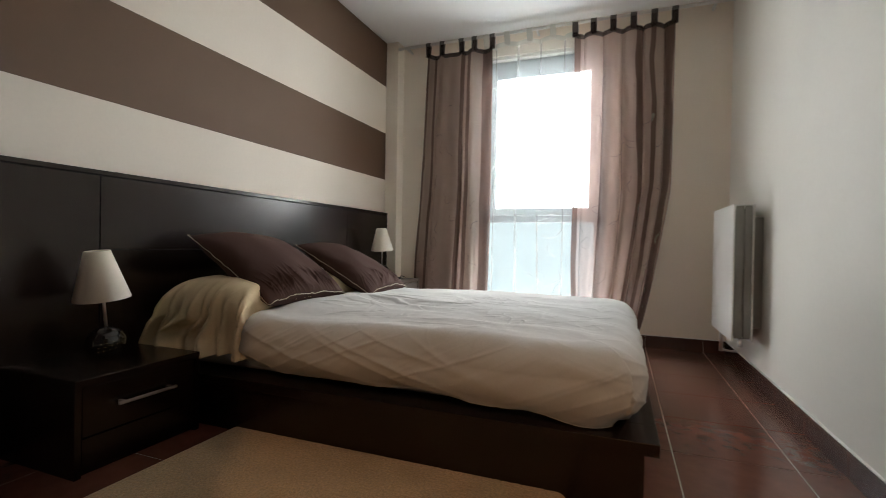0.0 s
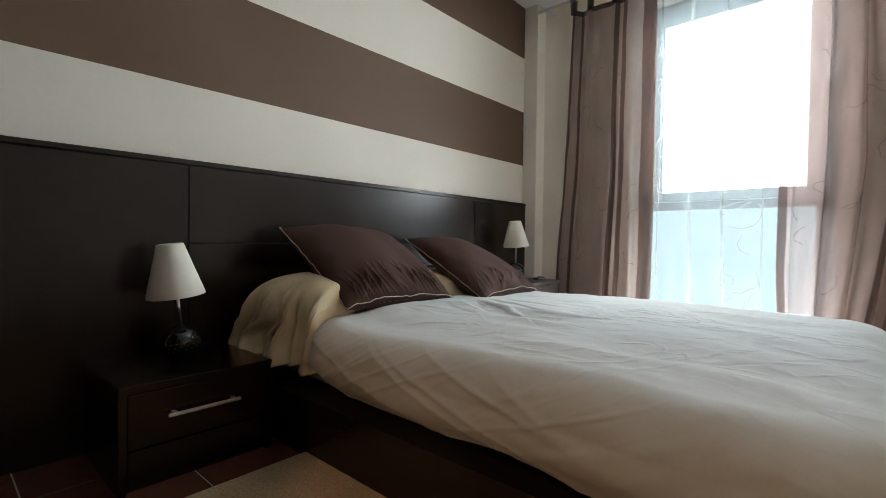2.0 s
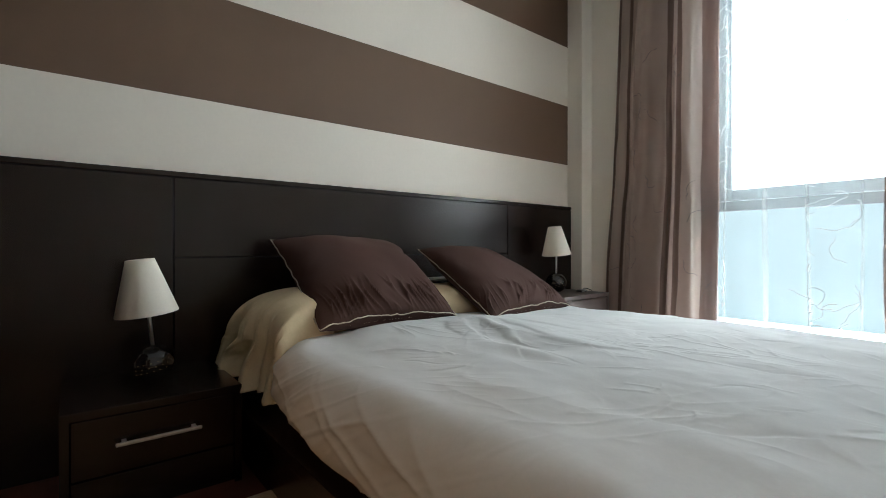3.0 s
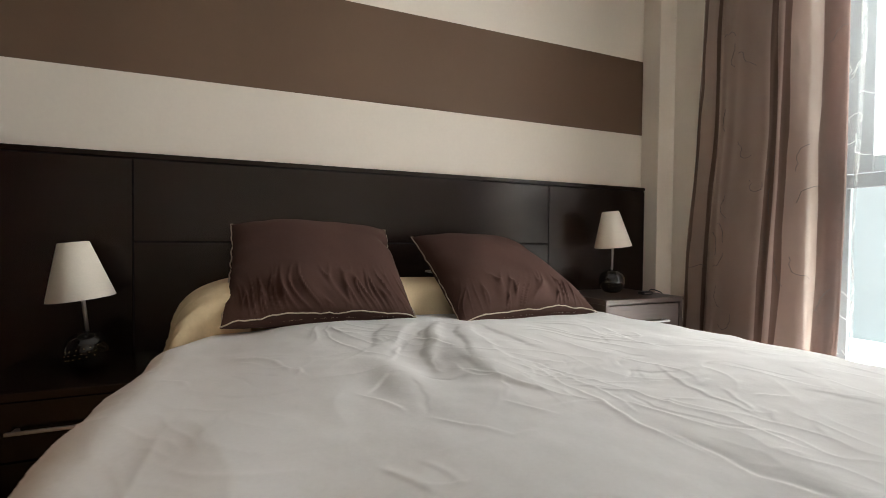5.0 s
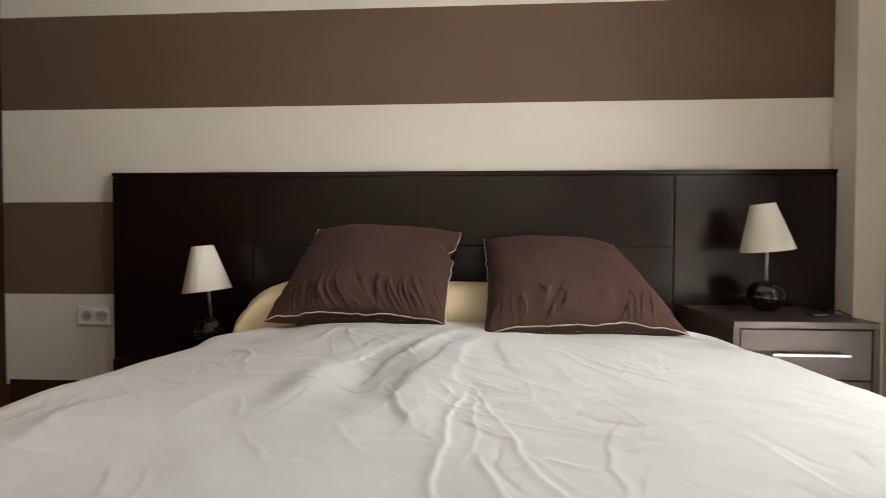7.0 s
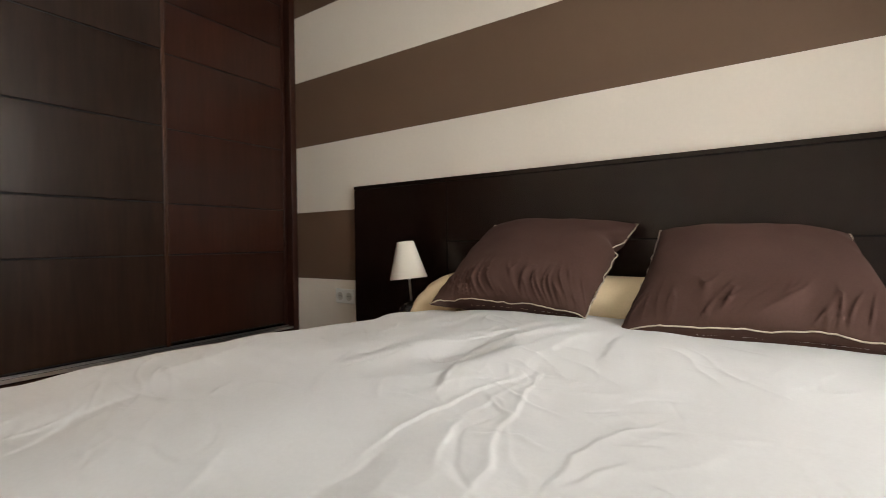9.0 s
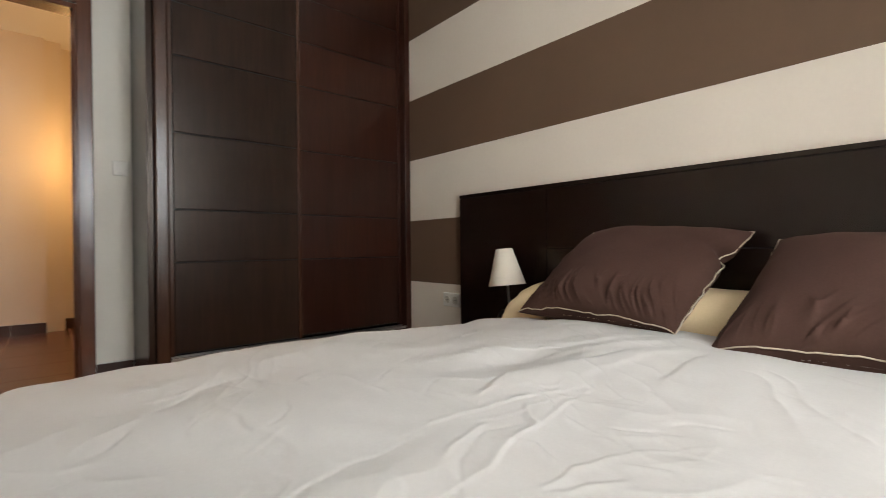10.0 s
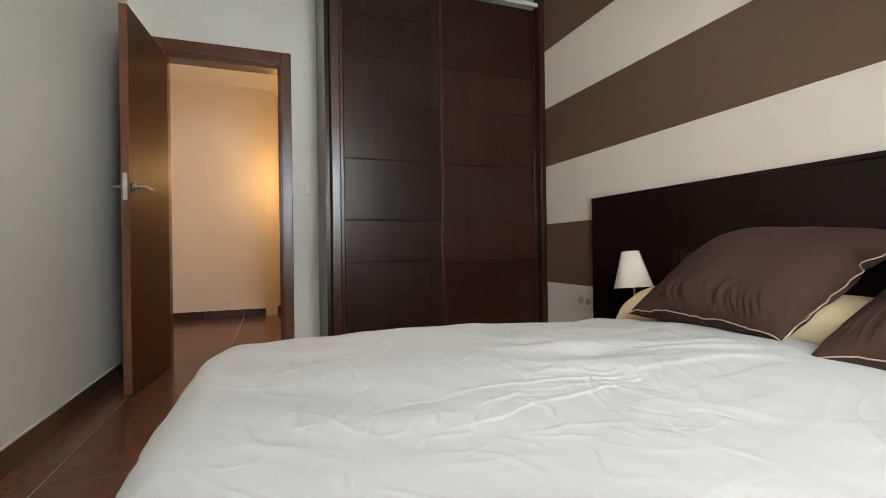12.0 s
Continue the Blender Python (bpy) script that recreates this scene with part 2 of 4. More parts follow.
white_tape = sheer("white_heading_tape", (0.78, 0.76, 0.68), 0.78, through_share=0.2)
thread = material("pale_embroidery_thread", (0.76, 0.79, 0.77), 0.7, bump=None)
brown_thread = material("brown_embroidery_thread", (0.02, 0.012, 0.01), 0.7, bump=None)
shade_cloth = material("cream_lamp_shade", (0.80, 0.73, 0.61), 0.8, grain=(160, 0.03), stain=(6, 0.03), bump=(380, 0.2, 0.0004))
STRIPED = striped_paint()

glass = bpy.data.materials.new("window_glass")
glass.use_nodes = True
gb = glass.node_tree.nodes["Principled BSDF"]
gb.inputs["Transmission Weight"].default_value = 1.0
gb.inputs["Roughness"].default_value = 0.0
gb.inputs["IOR"].default_value = 1.45
gb.inputs["Base Color"].default_value = (0.96, 1.0, 0.99, 1)

# ---- mesh helpers ----


def finish(name, bm, mat, smooth=False):
    data = bpy.data.meshes.new(name)
    bm.normal_update()
    bm.to_mesh(data)
    bm.free()
    data.materials.append(mat)
    if smooth:
        data.shade_smooth()
    return new(name, data)


def thing(name, bm, mat, label, category, group="", kind="", smooth=False):
    return tagged(finish(name, bm, mat, smooth), label, category, group, kind)


def holder(name, at, label, category, group=""):
    ob = new(name)
    ob.empty_display_size = 0.1
    ob.matrix_basis = Matrix.Translation(at)
    return tagged(ob, label, category, group)


def part(name, bm, mat, parent, label="", smooth=False):
    """One mesh object under a thing or a part. The bmesh is in world metres; it is moved into the parent's space."""
    base = Vector((0, 0, 0))
    up = parent
    while up:
        base += up.location
        up = up.parent
    bmesh.ops.translate(bm, verts=bm.verts, vec=-base)
    ob = finish(name, bm, mat, smooth)
    ob.parent = parent
    return tagged(ob, label)


def box(bm, x0, x1, y0, y1, z0, z1, bevel=0.0, segments=2):
    verts = bmesh.ops.create_cube(bm, size=1.0)["verts"]
    for v in verts:
        v.co = Vector(((x0 + x1) / 2 + v.co.x * (x1 - x0), (y0 + y1) / 2 + v.co.y * (y1 - y0), (z0 + z1) / 2 + v.co.z * (z1 - z0)))
    if bevel:
        edges = list({e for v in verts for e in v.link_edges})
        bmesh.ops.bevel(bm, geom=edges, offset=bevel, segments=segments, affect="EDGES", profile=0.5)
    return bm


def boxes(*specs, bevel=0.0):
    bm = bmesh.new()
    for spec in specs:
        box(bm, *spec, bevel=bevel)
    return bm


def lathe(profile, at, segments=40, cap=True):
    """A turned body round an upright axis; profile: radius, height."""
    bm = bmesh.new()
    rings = []
    for r, z in profile:
        rings.append([bm.verts.new((at[0] + r * math.cos(2 * math.pi * k / segments), at[1] + r * math.sin(2 * math.pi * k / segments), at[2] + z)) for k in range(segments)])
    for a, b in zip(rings, rings[1:]):
        for k in range(segments):
            bm.faces.new((a[k], a[(k + 1) % segments], b[(k + 1) % segments], b[k]))
    if cap:
        bm.faces.new(rings[0][::-1])
        bm.faces.new(rings[-1])
    return bm


def tube(points, radius, segments=8, bm=None, closed=False):
    bm = bm or bmesh.new()
    pts = [Vector(p) for p in points]
    rings = []
    n = len(pts)
    for i, p in enumerate(pts):
        a = pts[(i - 1) % n] if closed or i else p
        b = pts[(i + 1) % n] if closed or i < n - 1 else p
        d = (b - a).normalized() if (b - a).length > 1e-9 else Vector((0, 0, 1))
        side = d.cross(Vector((0, 0, 1)))
        if side.length < 0.05:
            side = d.cross(Vector((1, 0, 0)))
        side.normalize()
        up = side.cross(d)
        rings.append([bm.verts.new(p + radius * (math.cos(2 * math.pi * k / segments) * side + math.sin(2 * math.pi * k / segments) * up)) for k in range(segments)])
    pairs = list(zip(rings, rings[1:])) + ([(rings[-1], rings[0])] if closed else [])
    for a, b in pairs:
        for k in range(segments):
            bm.faces.new((a[k], a[(k + 1) % segments], b[(k + 1) % segments], b[k]))
    if not closed:
        bm.faces.new(rings[0][::-1])
        bm.faces.new(rings[-1])
    return bm


def sheet(nu, nv, f, uv=True):
    """A grid whose corner (i, j) lies at f(u, v), with u and v from 0 to 1."""
    bm = bmesh.new()
    grid = [[bm.verts.new(f(i / nu, j / nv)) for j in range(nv + 1)] for i in range(nu + 1)]
    layer = bm.loops.layers.uv.new("UVMap") if uv else None
    for i in range(nu):
        for j in range(nv):
            face = bm.faces.new((grid[i][j], grid[i + 1][j], grid[i + 1][j + 1], grid[i][j + 1]))
            if uv:
                for loop, (a, b) in zip(face.loops, ((i, j), (i + 1, j), (i + 1, j + 1), (i, j + 1))):
                    loop[layer].uv = (a / nu, b / nv)
    return bm


def fbm(p, octaves=4):
    total, amp = 0.0, 1.0
    for _ in range(octaves):
        total += amp * noise.noise(p)
        p, amp = p * 2.03, amp * 0.5
    return total


def smoothstep(a, b, x):
    t = min(max((x - a) / (b - a), 0.0), 1.0)
    return t * t * (3 - 2 * t)


def structure(name, bm, mat, label, category, smooth=False):
    return thing(name, bm, mat, label, category, kind="structure", smooth=smooth)


# ---- the room ----
# x: from the striped wall to the radiator wall; y: from the wardrobe to the window
EAST, NORTH, CEIL, DOORWALL, COLUMN = 2.96, 4.10, 2.78, -0.594, 3.97
WIN_L, WIN_R, WIN_B, WIN_T = 0.86, 2.06, 0.06, 2.56
DOOR_L, DOOR_R, DOOR_T = 1.965, 2.745, 2.22

structure("wall_west", boxes((-0.15, 0, -0.75, NORTH + 0.3, 0, CEIL)), STRIPED, "wall painted in broad cream and dark brown horizontal stripes", "wall")
structure("pilaster", boxes((0.001, 0.13, COLUMN, NORTH - 0.001, 0, CEIL), bevel=0.003), cream_paint, "narrow cream-painted pilaster in the corner", "pilaster")
structure("wall_north", boxes(
    (0, WIN_L, NORTH, NORTH + 0.3, 0, CEIL), (WIN_R, EAST + 0.15, NORTH, NORTH + 0.3, 0, CEIL),
    (WIN_L, WIN_R, NORTH, NORTH + 0.3, WIN_T, CEIL), (WIN_L, WIN_R, NORTH, NORTH + 0.3, 0, WIN_B)), cream_paint, "cream-painted wall with a tall window opening", "wall")
structure("wall_east", boxes((EAST, EAST + 0.15, -0.70, NORTH, 0, CEIL)), grey_paint, "plain greige painted wall with a radiator", "wall")
structure("wall_south", boxes(
    (1.70, DOOR_L, DOORWALL - 0.12, DOORWALL, 0, CEIL), (DOOR_R, EAST, DOORWALL - 0.12, DOORWALL, 0, CEIL),
    (DOOR_L, DOOR_R, DOORWALL - 0.12, DOORWALL, DOOR_T, CEIL)), grey_paint, "greige painted wall with the bedroom doorway", "wall")
structure("ceiling", boxes((-0.15, EAST + 0.15, -0.75, NORTH + 0.3, CEIL, CEIL + 0.12)), ceiling_paint, "smooth white painted ceiling", "ceiling")

# the hall beyond the door
structure("hall_wall_south", boxes((2.12, 4.3, -3.05, -2.9, 0, CEIL), (0.3, 2.12, -3.25, -3.1, 0, CEIL), (2.0, 2.12, -3.1, -2.95, 0, CEIL)), cream_paint, "pale pinkish cream painted hall wall", "wall")
structure("hall_wall_west", boxes((0.3, 0.45, -3.1, -0.75, 0, CEIL)), cream_paint, "cream painted hall end wall", "wall")
structure("hall_wall_east", boxes((4.15, 4.3, -2.9, -0.6, 0, CEIL)), cream_paint, "cream painted hall end wall", "wall")
structure("hall_wall_north", boxes((EAST + 0.15, 4.15, -0.75, -0.6, 0, CEIL)), cream_paint, "cream painted hall side wall", "wall")
structure("hall_wall_wardrobe_side", boxes((0.3, 1.699, DOORWALL - 0.12, DOORWALL - 0.005, 0, CEIL)), cream_paint, "plain cream hall wall behind the wardrobe", "wall")
structure("hall_ceiling", boxes((0.3, 4.3, -3.25, -0.75, CEIL, CEIL + 0.12)), ceiling_paint, "smooth white painted hall ceiling", "ceiling")

# window
window = tagged(holder("window_1", ((WIN_L + WIN_R) / 2, 4.2, WIN_B), "", ""), "tall grey aluminium window with a large upper casement and fixed lower pane", "window", kind="structure")
fy0, fy1 = 4.18, 4.205
fr = boxes((WIN_L, WIN_L + 0.06, fy0, fy1 + 0.01, WIN_B, WIN_T), (WIN_R - 0.045, WIN_R, fy0, fy1 + 0.01, WIN_B, WIN_T),
           (WIN_L + 0.06, WIN_R - 0.045, fy0, fy1 + 0.01, WIN_T - 0.05, WIN_T), (WIN_L + 0.06, WIN_R - 0.045, fy0, fy1 + 0.01, WIN_B, WIN_B + 0.06),
           (WIN_L + 0.06, WIN_R - 0.045, fy0, fy1 + 0.01, 1.035, 1.095), bevel=0.004)
part("window_frame", fr, frame_grey, window, "grey lacquered aluminium frame")
sash = boxes((WIN_L + 0.062, 1.075, fy0 - 0.018, fy1 - 0.01, 1.097, WIN_T - 0.052), (1.905, WIN_R - 0.047, fy0 - 0.018, fy1 - 0.01, 1.097, WIN_T - 0.052),
             (1.075, 1.905, fy0 - 0.018, fy1 - 0.01, 2.365, WIN_T - 0.052), (1.075, 1.905, fy0 - 0.018, fy1 - 0.01, 1.097, 1.165), bevel=0.005)
part("sash", sash, frame_grey, window, "opening casement frame")
part("glazing_bead", boxes((WIN_L + 0.062, 0.985, fy0 + 0.01, fy1, WIN_B + 0.062, 1.033), (1.955, WIN_R - 0.047, fy0 + 0.01, fy1, WIN_B + 0.062, 1.033), bevel=0.003), frame_grey, window)
part("pane", boxes((1.025, 1.91, 4.184, 4.188, 1.16, 2.415)), glass, window, "clear upper pane")
part("pane", boxes((0.98, 1.96, 4.200, 4.204, WIN_B + 0.055, 1.04)), glass, window, "clear lower pane")
for zz in (1.06, 1.72, 2.40):
    part("hinge", boxes((WIN_R - 0.075, WIN_R - 0.045, fy0 - 0.036, fy0 - 0.018, zz - 0.045, zz + 0.045), bevel=0.004), dark_plastic, window, "dark casement hinge")
part("window_handle", boxes((0.945, 0.975, fy0 - 0.045, fy0 - 0.018, 1.66, 1.73), (0.95, 0.97, fy0 - 0.06, fy0 - 0.045, 1.58, 1.72), bevel=0.004), dark_plastic, window)
for o in window.children:
    if o.name.startswith("pane"):
        o.visible_shadow = False
structure("shutter_box", boxes((WIN_L + 0.001, WIN_R - 0.001, 4.112, 4.175, WIN_T - 0.03, WIN_T - 0.001)), white_plastic, "white strip above the window", "trim")

bright = bpy.data.materials.new("overcast_white")
bright.use_nodes = True
bright.node_tree.nodes.remove(bright.node_tree.nodes["Principled BSDF"])
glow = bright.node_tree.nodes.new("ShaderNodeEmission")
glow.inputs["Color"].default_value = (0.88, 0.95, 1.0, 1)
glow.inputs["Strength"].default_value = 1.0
# white sky above; dimmer misty country below the horizon, bluish haze painted into the glow
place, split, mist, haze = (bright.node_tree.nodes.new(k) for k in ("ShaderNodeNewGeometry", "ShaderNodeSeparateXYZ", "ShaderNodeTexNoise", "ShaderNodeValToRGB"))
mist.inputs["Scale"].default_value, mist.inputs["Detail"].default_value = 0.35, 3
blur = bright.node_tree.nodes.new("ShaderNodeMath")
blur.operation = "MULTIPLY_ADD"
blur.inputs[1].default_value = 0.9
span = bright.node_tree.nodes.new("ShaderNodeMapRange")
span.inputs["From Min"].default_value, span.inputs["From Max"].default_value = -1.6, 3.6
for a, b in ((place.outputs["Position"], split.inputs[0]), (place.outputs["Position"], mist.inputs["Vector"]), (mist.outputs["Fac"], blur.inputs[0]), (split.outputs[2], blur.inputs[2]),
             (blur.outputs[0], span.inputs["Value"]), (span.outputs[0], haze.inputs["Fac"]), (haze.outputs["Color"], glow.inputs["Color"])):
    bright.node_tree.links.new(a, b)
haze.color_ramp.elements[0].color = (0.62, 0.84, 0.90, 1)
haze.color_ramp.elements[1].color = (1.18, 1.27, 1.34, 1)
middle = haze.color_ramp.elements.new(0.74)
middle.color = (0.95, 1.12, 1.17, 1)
bright.node_tree.links.new(glow.outputs[0], bright.node_tree.nodes["Material Output"].inputs["Surface"])
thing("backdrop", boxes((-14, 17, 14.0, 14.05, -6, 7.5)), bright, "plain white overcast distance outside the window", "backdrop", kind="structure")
structure("ground", boxes((-14, 17, NORTH + 0.31, 14, -3.2, -3.0)), grout, "pale paving far below the window", "ground")

# door, casing and leaf
for side, name in ((DOORWALL, "door_casing"),):
    bm = bmesh.new()
    cw, ct = 0.075, 0.018
    for x0, x1, z0, z1 in ((DOOR_L - cw, DOOR_L, 0, DOOR_T + 0.095), (DOOR_R, DOOR_R + 0.095, 0, DOOR_T + 0.095), (DOOR_L, DOOR_R, DOOR_T, DOOR_T + 0.095)):
        box(bm, x0, x1, side + 0.001, side + ct, z0, z1, bevel=0.005, segments=3)
    structure(name, bm, casing_wood, "glossy reddish-brown wooden door casing", "door frame")
structure("door_jamb", boxes((DOOR_L, DOOR_L + 0.012, DOORWALL - 0.135, DOORWALL + 0.004, 0, DOOR_T), (DOOR_R - 0.012, DOOR_R, DOORWALL - 0.135, DOORWALL - 0.01, 0, DOOR_T),
                        (DOOR_L + 0.012, DOOR_R - 0.012, DOORWALL - 0.135, DOORWALL + 0.004, DOOR_T - 0.03, DOOR_T), (DOOR_L + 0.012, DOOR_L + 0.022, DOORWALL - 0.09, DOORWALL - 0.05, 0, DOOR_T - 0.03), bevel=0.003), casing_wood, "glossy reddish-brown wooden door lining", "door frame")

HINGE, LEAF = (2.722, -0.57), 0.72
swing = Matrix.Translation((HINGE[0], HINGE[1], 0.012)) @ Matrix.Rotation(radians(85.5), 4, "Z")
door = tagged(new("door_1"), "open flush reddish-brown wooden door with a steel lever handle", "door", kind="structure")
door.matrix_basis = swing


def door_part(name, bm, mat, parent=door, label="", smooth=False):
    ob = finish(name, bm, mat, smooth)
    ob.parent = parent
    return tagged(ob, label)


# leaf space: x along the leaf from the hinge, y across it
door_part("leaf", boxes((0.0, LEAF - 0.006, -0.042, 0, 0, 2.17), bevel=0.002), door_wood, label="sapele-veneered flush door leaf")
door_part("lipping", boxes((LEAF - 0.006, LEAF, -0.042, 0, 0, 2.17), bevel=0.001), lipping_wood, label="paler solid edge lipping")
lock = door_part("lock_plate", boxes((LEAF, LEAF + 0.002, -0.032, -0.010, 1.08, 1.23)), steel, label="steel lock forend")
door_part("latch_bolt", boxes((LEAF + 0.0015, LEAF + 0.012, -0.028, -0.014, 1.165, 1.185), bevel=0.002), steel)
for sy, nm in ((1, "inner"), (-1, "outer")):
    y0 = 0.0 if sy > 0 else -0.042
    bm = tube([(LEAF - 0.06, y0, 1.16), (LEAF - 0.06, y0 + sy * 0.009, 1.16)], 0.026, 24)
    tube([(LEAF - 0.06, y0 + sy * 0.008, 1.16), (LEAF - 0.06, y0 + sy * 0.045, 1.16), (LEAF - 0.066, y0 + sy * 0.055, 1.16), (LEAF - 0.09, y0 + sy * 0.058, 1.16), (LEAF - 0.185, y0 + sy * 0.058, 1.158)], 0.0095, 12, bm=bm)
    door_part("door_handle", bm, steel, label="steel lever handle", smooth=True)

# light switch and sockets
switch = thing("light_switch", boxes((1.712, 1.798, DOORWALL, DOORWALL + 0.010, 1.235, 1.325), bevel=0.004), white_plastic, "white plastic light switch on the greige wall", "light switch")
part("rocker", boxes((1.728, 1.782, DOORWALL + 0.009, DOORWALL + 0.014, 1.252, 1.308), bevel=0.003), white_plastic, switch)
plate = thing("wall_socket", boxes((0, 0.016, 0.405, 0.572, 0.375, 0.468), bevel=0.004), socket_white, "white double wall socket beside the headboard", "socket")
for yc in (0.449, 0.530):
    ring = lathe([(0.021, 0), (0.026, 0), (0.026, 0.004), (0.021, 0.004), (0.020, 0.001), (0.001, 0.0005)], (0, 0, 0), 24, cap=False)
    bmesh.ops.transform(ring, matrix=Matrix.Translation((0.016, yc, 0.421)) @ Matrix.Rotation(radians(90), 4, "Y"), verts=ring.verts)
    part("outlet", ring, socket_grey, plate)
    part("pin_hole", boxes((0.0162, 0.0185, yc - 0.012, yc - 0.006, 0.419, 0.424), (0.0162, 0.0185, yc + 0.006, yc + 0.012, 0.419, 0.424)), dark_plastic, plate)

# ---- wardrobe ----
wardrobe = holder("wardrobe", (0.83, -0.3, 0), "built-in dark wenge wardrobe with two sliding grooved doors", "wardrobe")
part("side_panel", boxes((1.672, 1.70, DOORWALL + 0.001, 0.0, 0, CEIL - 0.002)), wardrobe_dark, wardrobe, "dark wood end panel")
bm = boxes((1.60, 1.668, -0.10, 0.028, 0, CEIL - 0.002), bevel=0.010)
part("upright_trim", bm, trim_dark, wardrobe, "glossy dark reddish-brown rounded casing")
part("upright_trim", boxes((0.003, 0.05, -0.10, 0.018, 0, CEIL - 0.002), bevel=0.005), wardrobe_red, wardrobe)
part("carcass", boxes((0.003, 1.67, DOORWALL + 0.002, DOORWALL + 0.03, 0, CEIL - 0.002), (0.003, 0.03, DOORWALL + 0.03, -0.10, 0, CEIL - 0.002), (0.05, 1.60, -0.56, -0.10, CEIL - 0.05, CEIL - 0.002)), wardrobe_dark, wardrobe)
part("track", boxes((0.05, 1.60, -0.005, 0.0, 2.695, 2.715), (0.05, 1.60, -0.11, -0.005, 2.708, 2.728)), white_enamel, wardrobe, "pale metal top track")
part("bottom_shelf", boxes((0.05, 1.60, -0.094, 0.008, 0.172, 0.182)), wardrobe_dark, wardrobe)
part("bottom_track", boxes((0.05, 1.60, 0.0085, 0.012, 0.174, 0.190), (0.05, 1.60, -0.041, -0.038, 0.1825, 0.195)), steel, wardrobe, "thin steel bottom track")
part("plinth", boxes((0.05, 1.60, 0.0, 0.010, 0, 0.170)), wardrobe_dark, wardrobe)
GROOVES = (0.210, 0.71, 1.00, 1.42, 1.84, 2.13, 2.42, 2.69)


def sliding_door(x0, x1, y1, mat, label):
    d = part("sliding_door", boxes((x0 + 0.02, x1 - 0.02, y1 - 0.030, y1 - 0.010, 0.205, 2.69)), groove_shade, wardrobe, label)
    for a, b in zip(GROOVES, GROOVES[1:]):
        part("door_panel", boxes((x0 + 0.024, x1 - 0.024, y1 - 0.010, y1 - 0.003, a + 0.004, b - 0.004), bevel=0.002), mat, d)
    for a, b in ((x0, x0 + 0.022), (x1 - 0.022, x1)):
        part("stile", boxes((a, b, y1 - 0.032, y1, 0.200, 2.692), bevel=0.003), trim_dark if mat is wardrobe_dark else wardrobe_red, d)
    return d


sliding_door(0.05, 0.875, -0.045, wardrobe_red, "reddish dark-stained sliding door")
sliding_door(0.86, 1.60, -0.003, wardrobe_dark, "near-black stained sliding door")

# ---- headboard ----
HB0, HB1, HBT, HBX = 0.606, COLUMN - 0.003, 1.112, 0.036
headboard = holder("headboard", (0, (HB0 + HB1) / 2, 0), "wide dark wenge panel headboard fixed along the striped wall", "headboard")
part("back_board", boxes((0.002, HBX - 0.006, HB0 + 0.004, HB1, 0, HBT - 0.014)), groove_shade, headboard)
part("top_rail", boxes((0.002, HBX + 0.004, HB0, HB1, HBT - 0.014, HBT + 0.006), bevel=0.0015), wenge, headboard)
for y0, y1, z0, z1 in ((HB0, 1.298, 0.0, HBT - 0.019), (1.304, 3.256, 0.0, 0.767), (1.304, 3.256, 0.773, HBT - 0.019), (3.262, HB1, 0.0, HBT - 0.019)):
    part("panel", boxes((HBX - 0.006, HBX, y0, y1, z0, z1), bevel=0.001), wenge, headboard)

# ---- bed ----
BY0, BY1, BX1 = 1.45, 3.16, 2.29
bed = holder("bed_frame", (1.2, 2.3, 0), "low dark wenge platform bed frame with a projecting rim", "bed frame")
rim = boxes((HBX + 0.002, BX1, BY0, BY0 + 0.16, 0.195, 0.235), (HBX + 0.002, BX1, BY1 - 0.16, BY1, 0.195, 0.235), (BX1 - 0.2, BX1, BY0 + 0.16, BY1 - 0.16, 0.195, 0.235), bevel=0.002)
part("rim", rim, wenge, bed)
for spec in ((HBX + 0.002, BX1 - 0.04, BY0 + 0.035, BY0 + 0.06, 0.0, 0.195), (HBX + 0.002, BX1 - 0.04, BY1 - 0.06, BY1 - 0.035, 0.0, 0.195), (BX1 - 0.065, BX1 - 0.04, BY0 + 0.06, BY1 - 0.06, 0.0, 0.195)):
    part("side_board", boxes(spec), wenge, bed)
part("slat_deck", boxes((HBX + 0.01, BX1 - 0.21, BY0 + 0.165, BY1 - 0.165, 0.20, 0.225)), wenge, bed)

mattress = thing("mattress", boxes((0.06, 2.13, 1.555, 3.05, 0.237, 0.39), bevel=0.05), cotton, "white mattress lying on the bed platform", "mattress", smooth=True)


FOLDS = ((0.8, 0.6, 1.2, 4.0, 0.0042, 3, 5.3), (0.95, -0.3, 1.6, 5.5, 0.0040, 4, 9.1), (0.6, 0.8, 2.6, 7.0, 0.0034, 4, 13.7),
         (0.3, 0.95, 3.2, 9.0, 0.0026, 5, 21.2), (-0.5, 0.86, 6.0, 14.0, 0.0022, 4, 44.4), (0.9, 0.45, 8.0, 17.0, 0.0018, 4, 57.1))
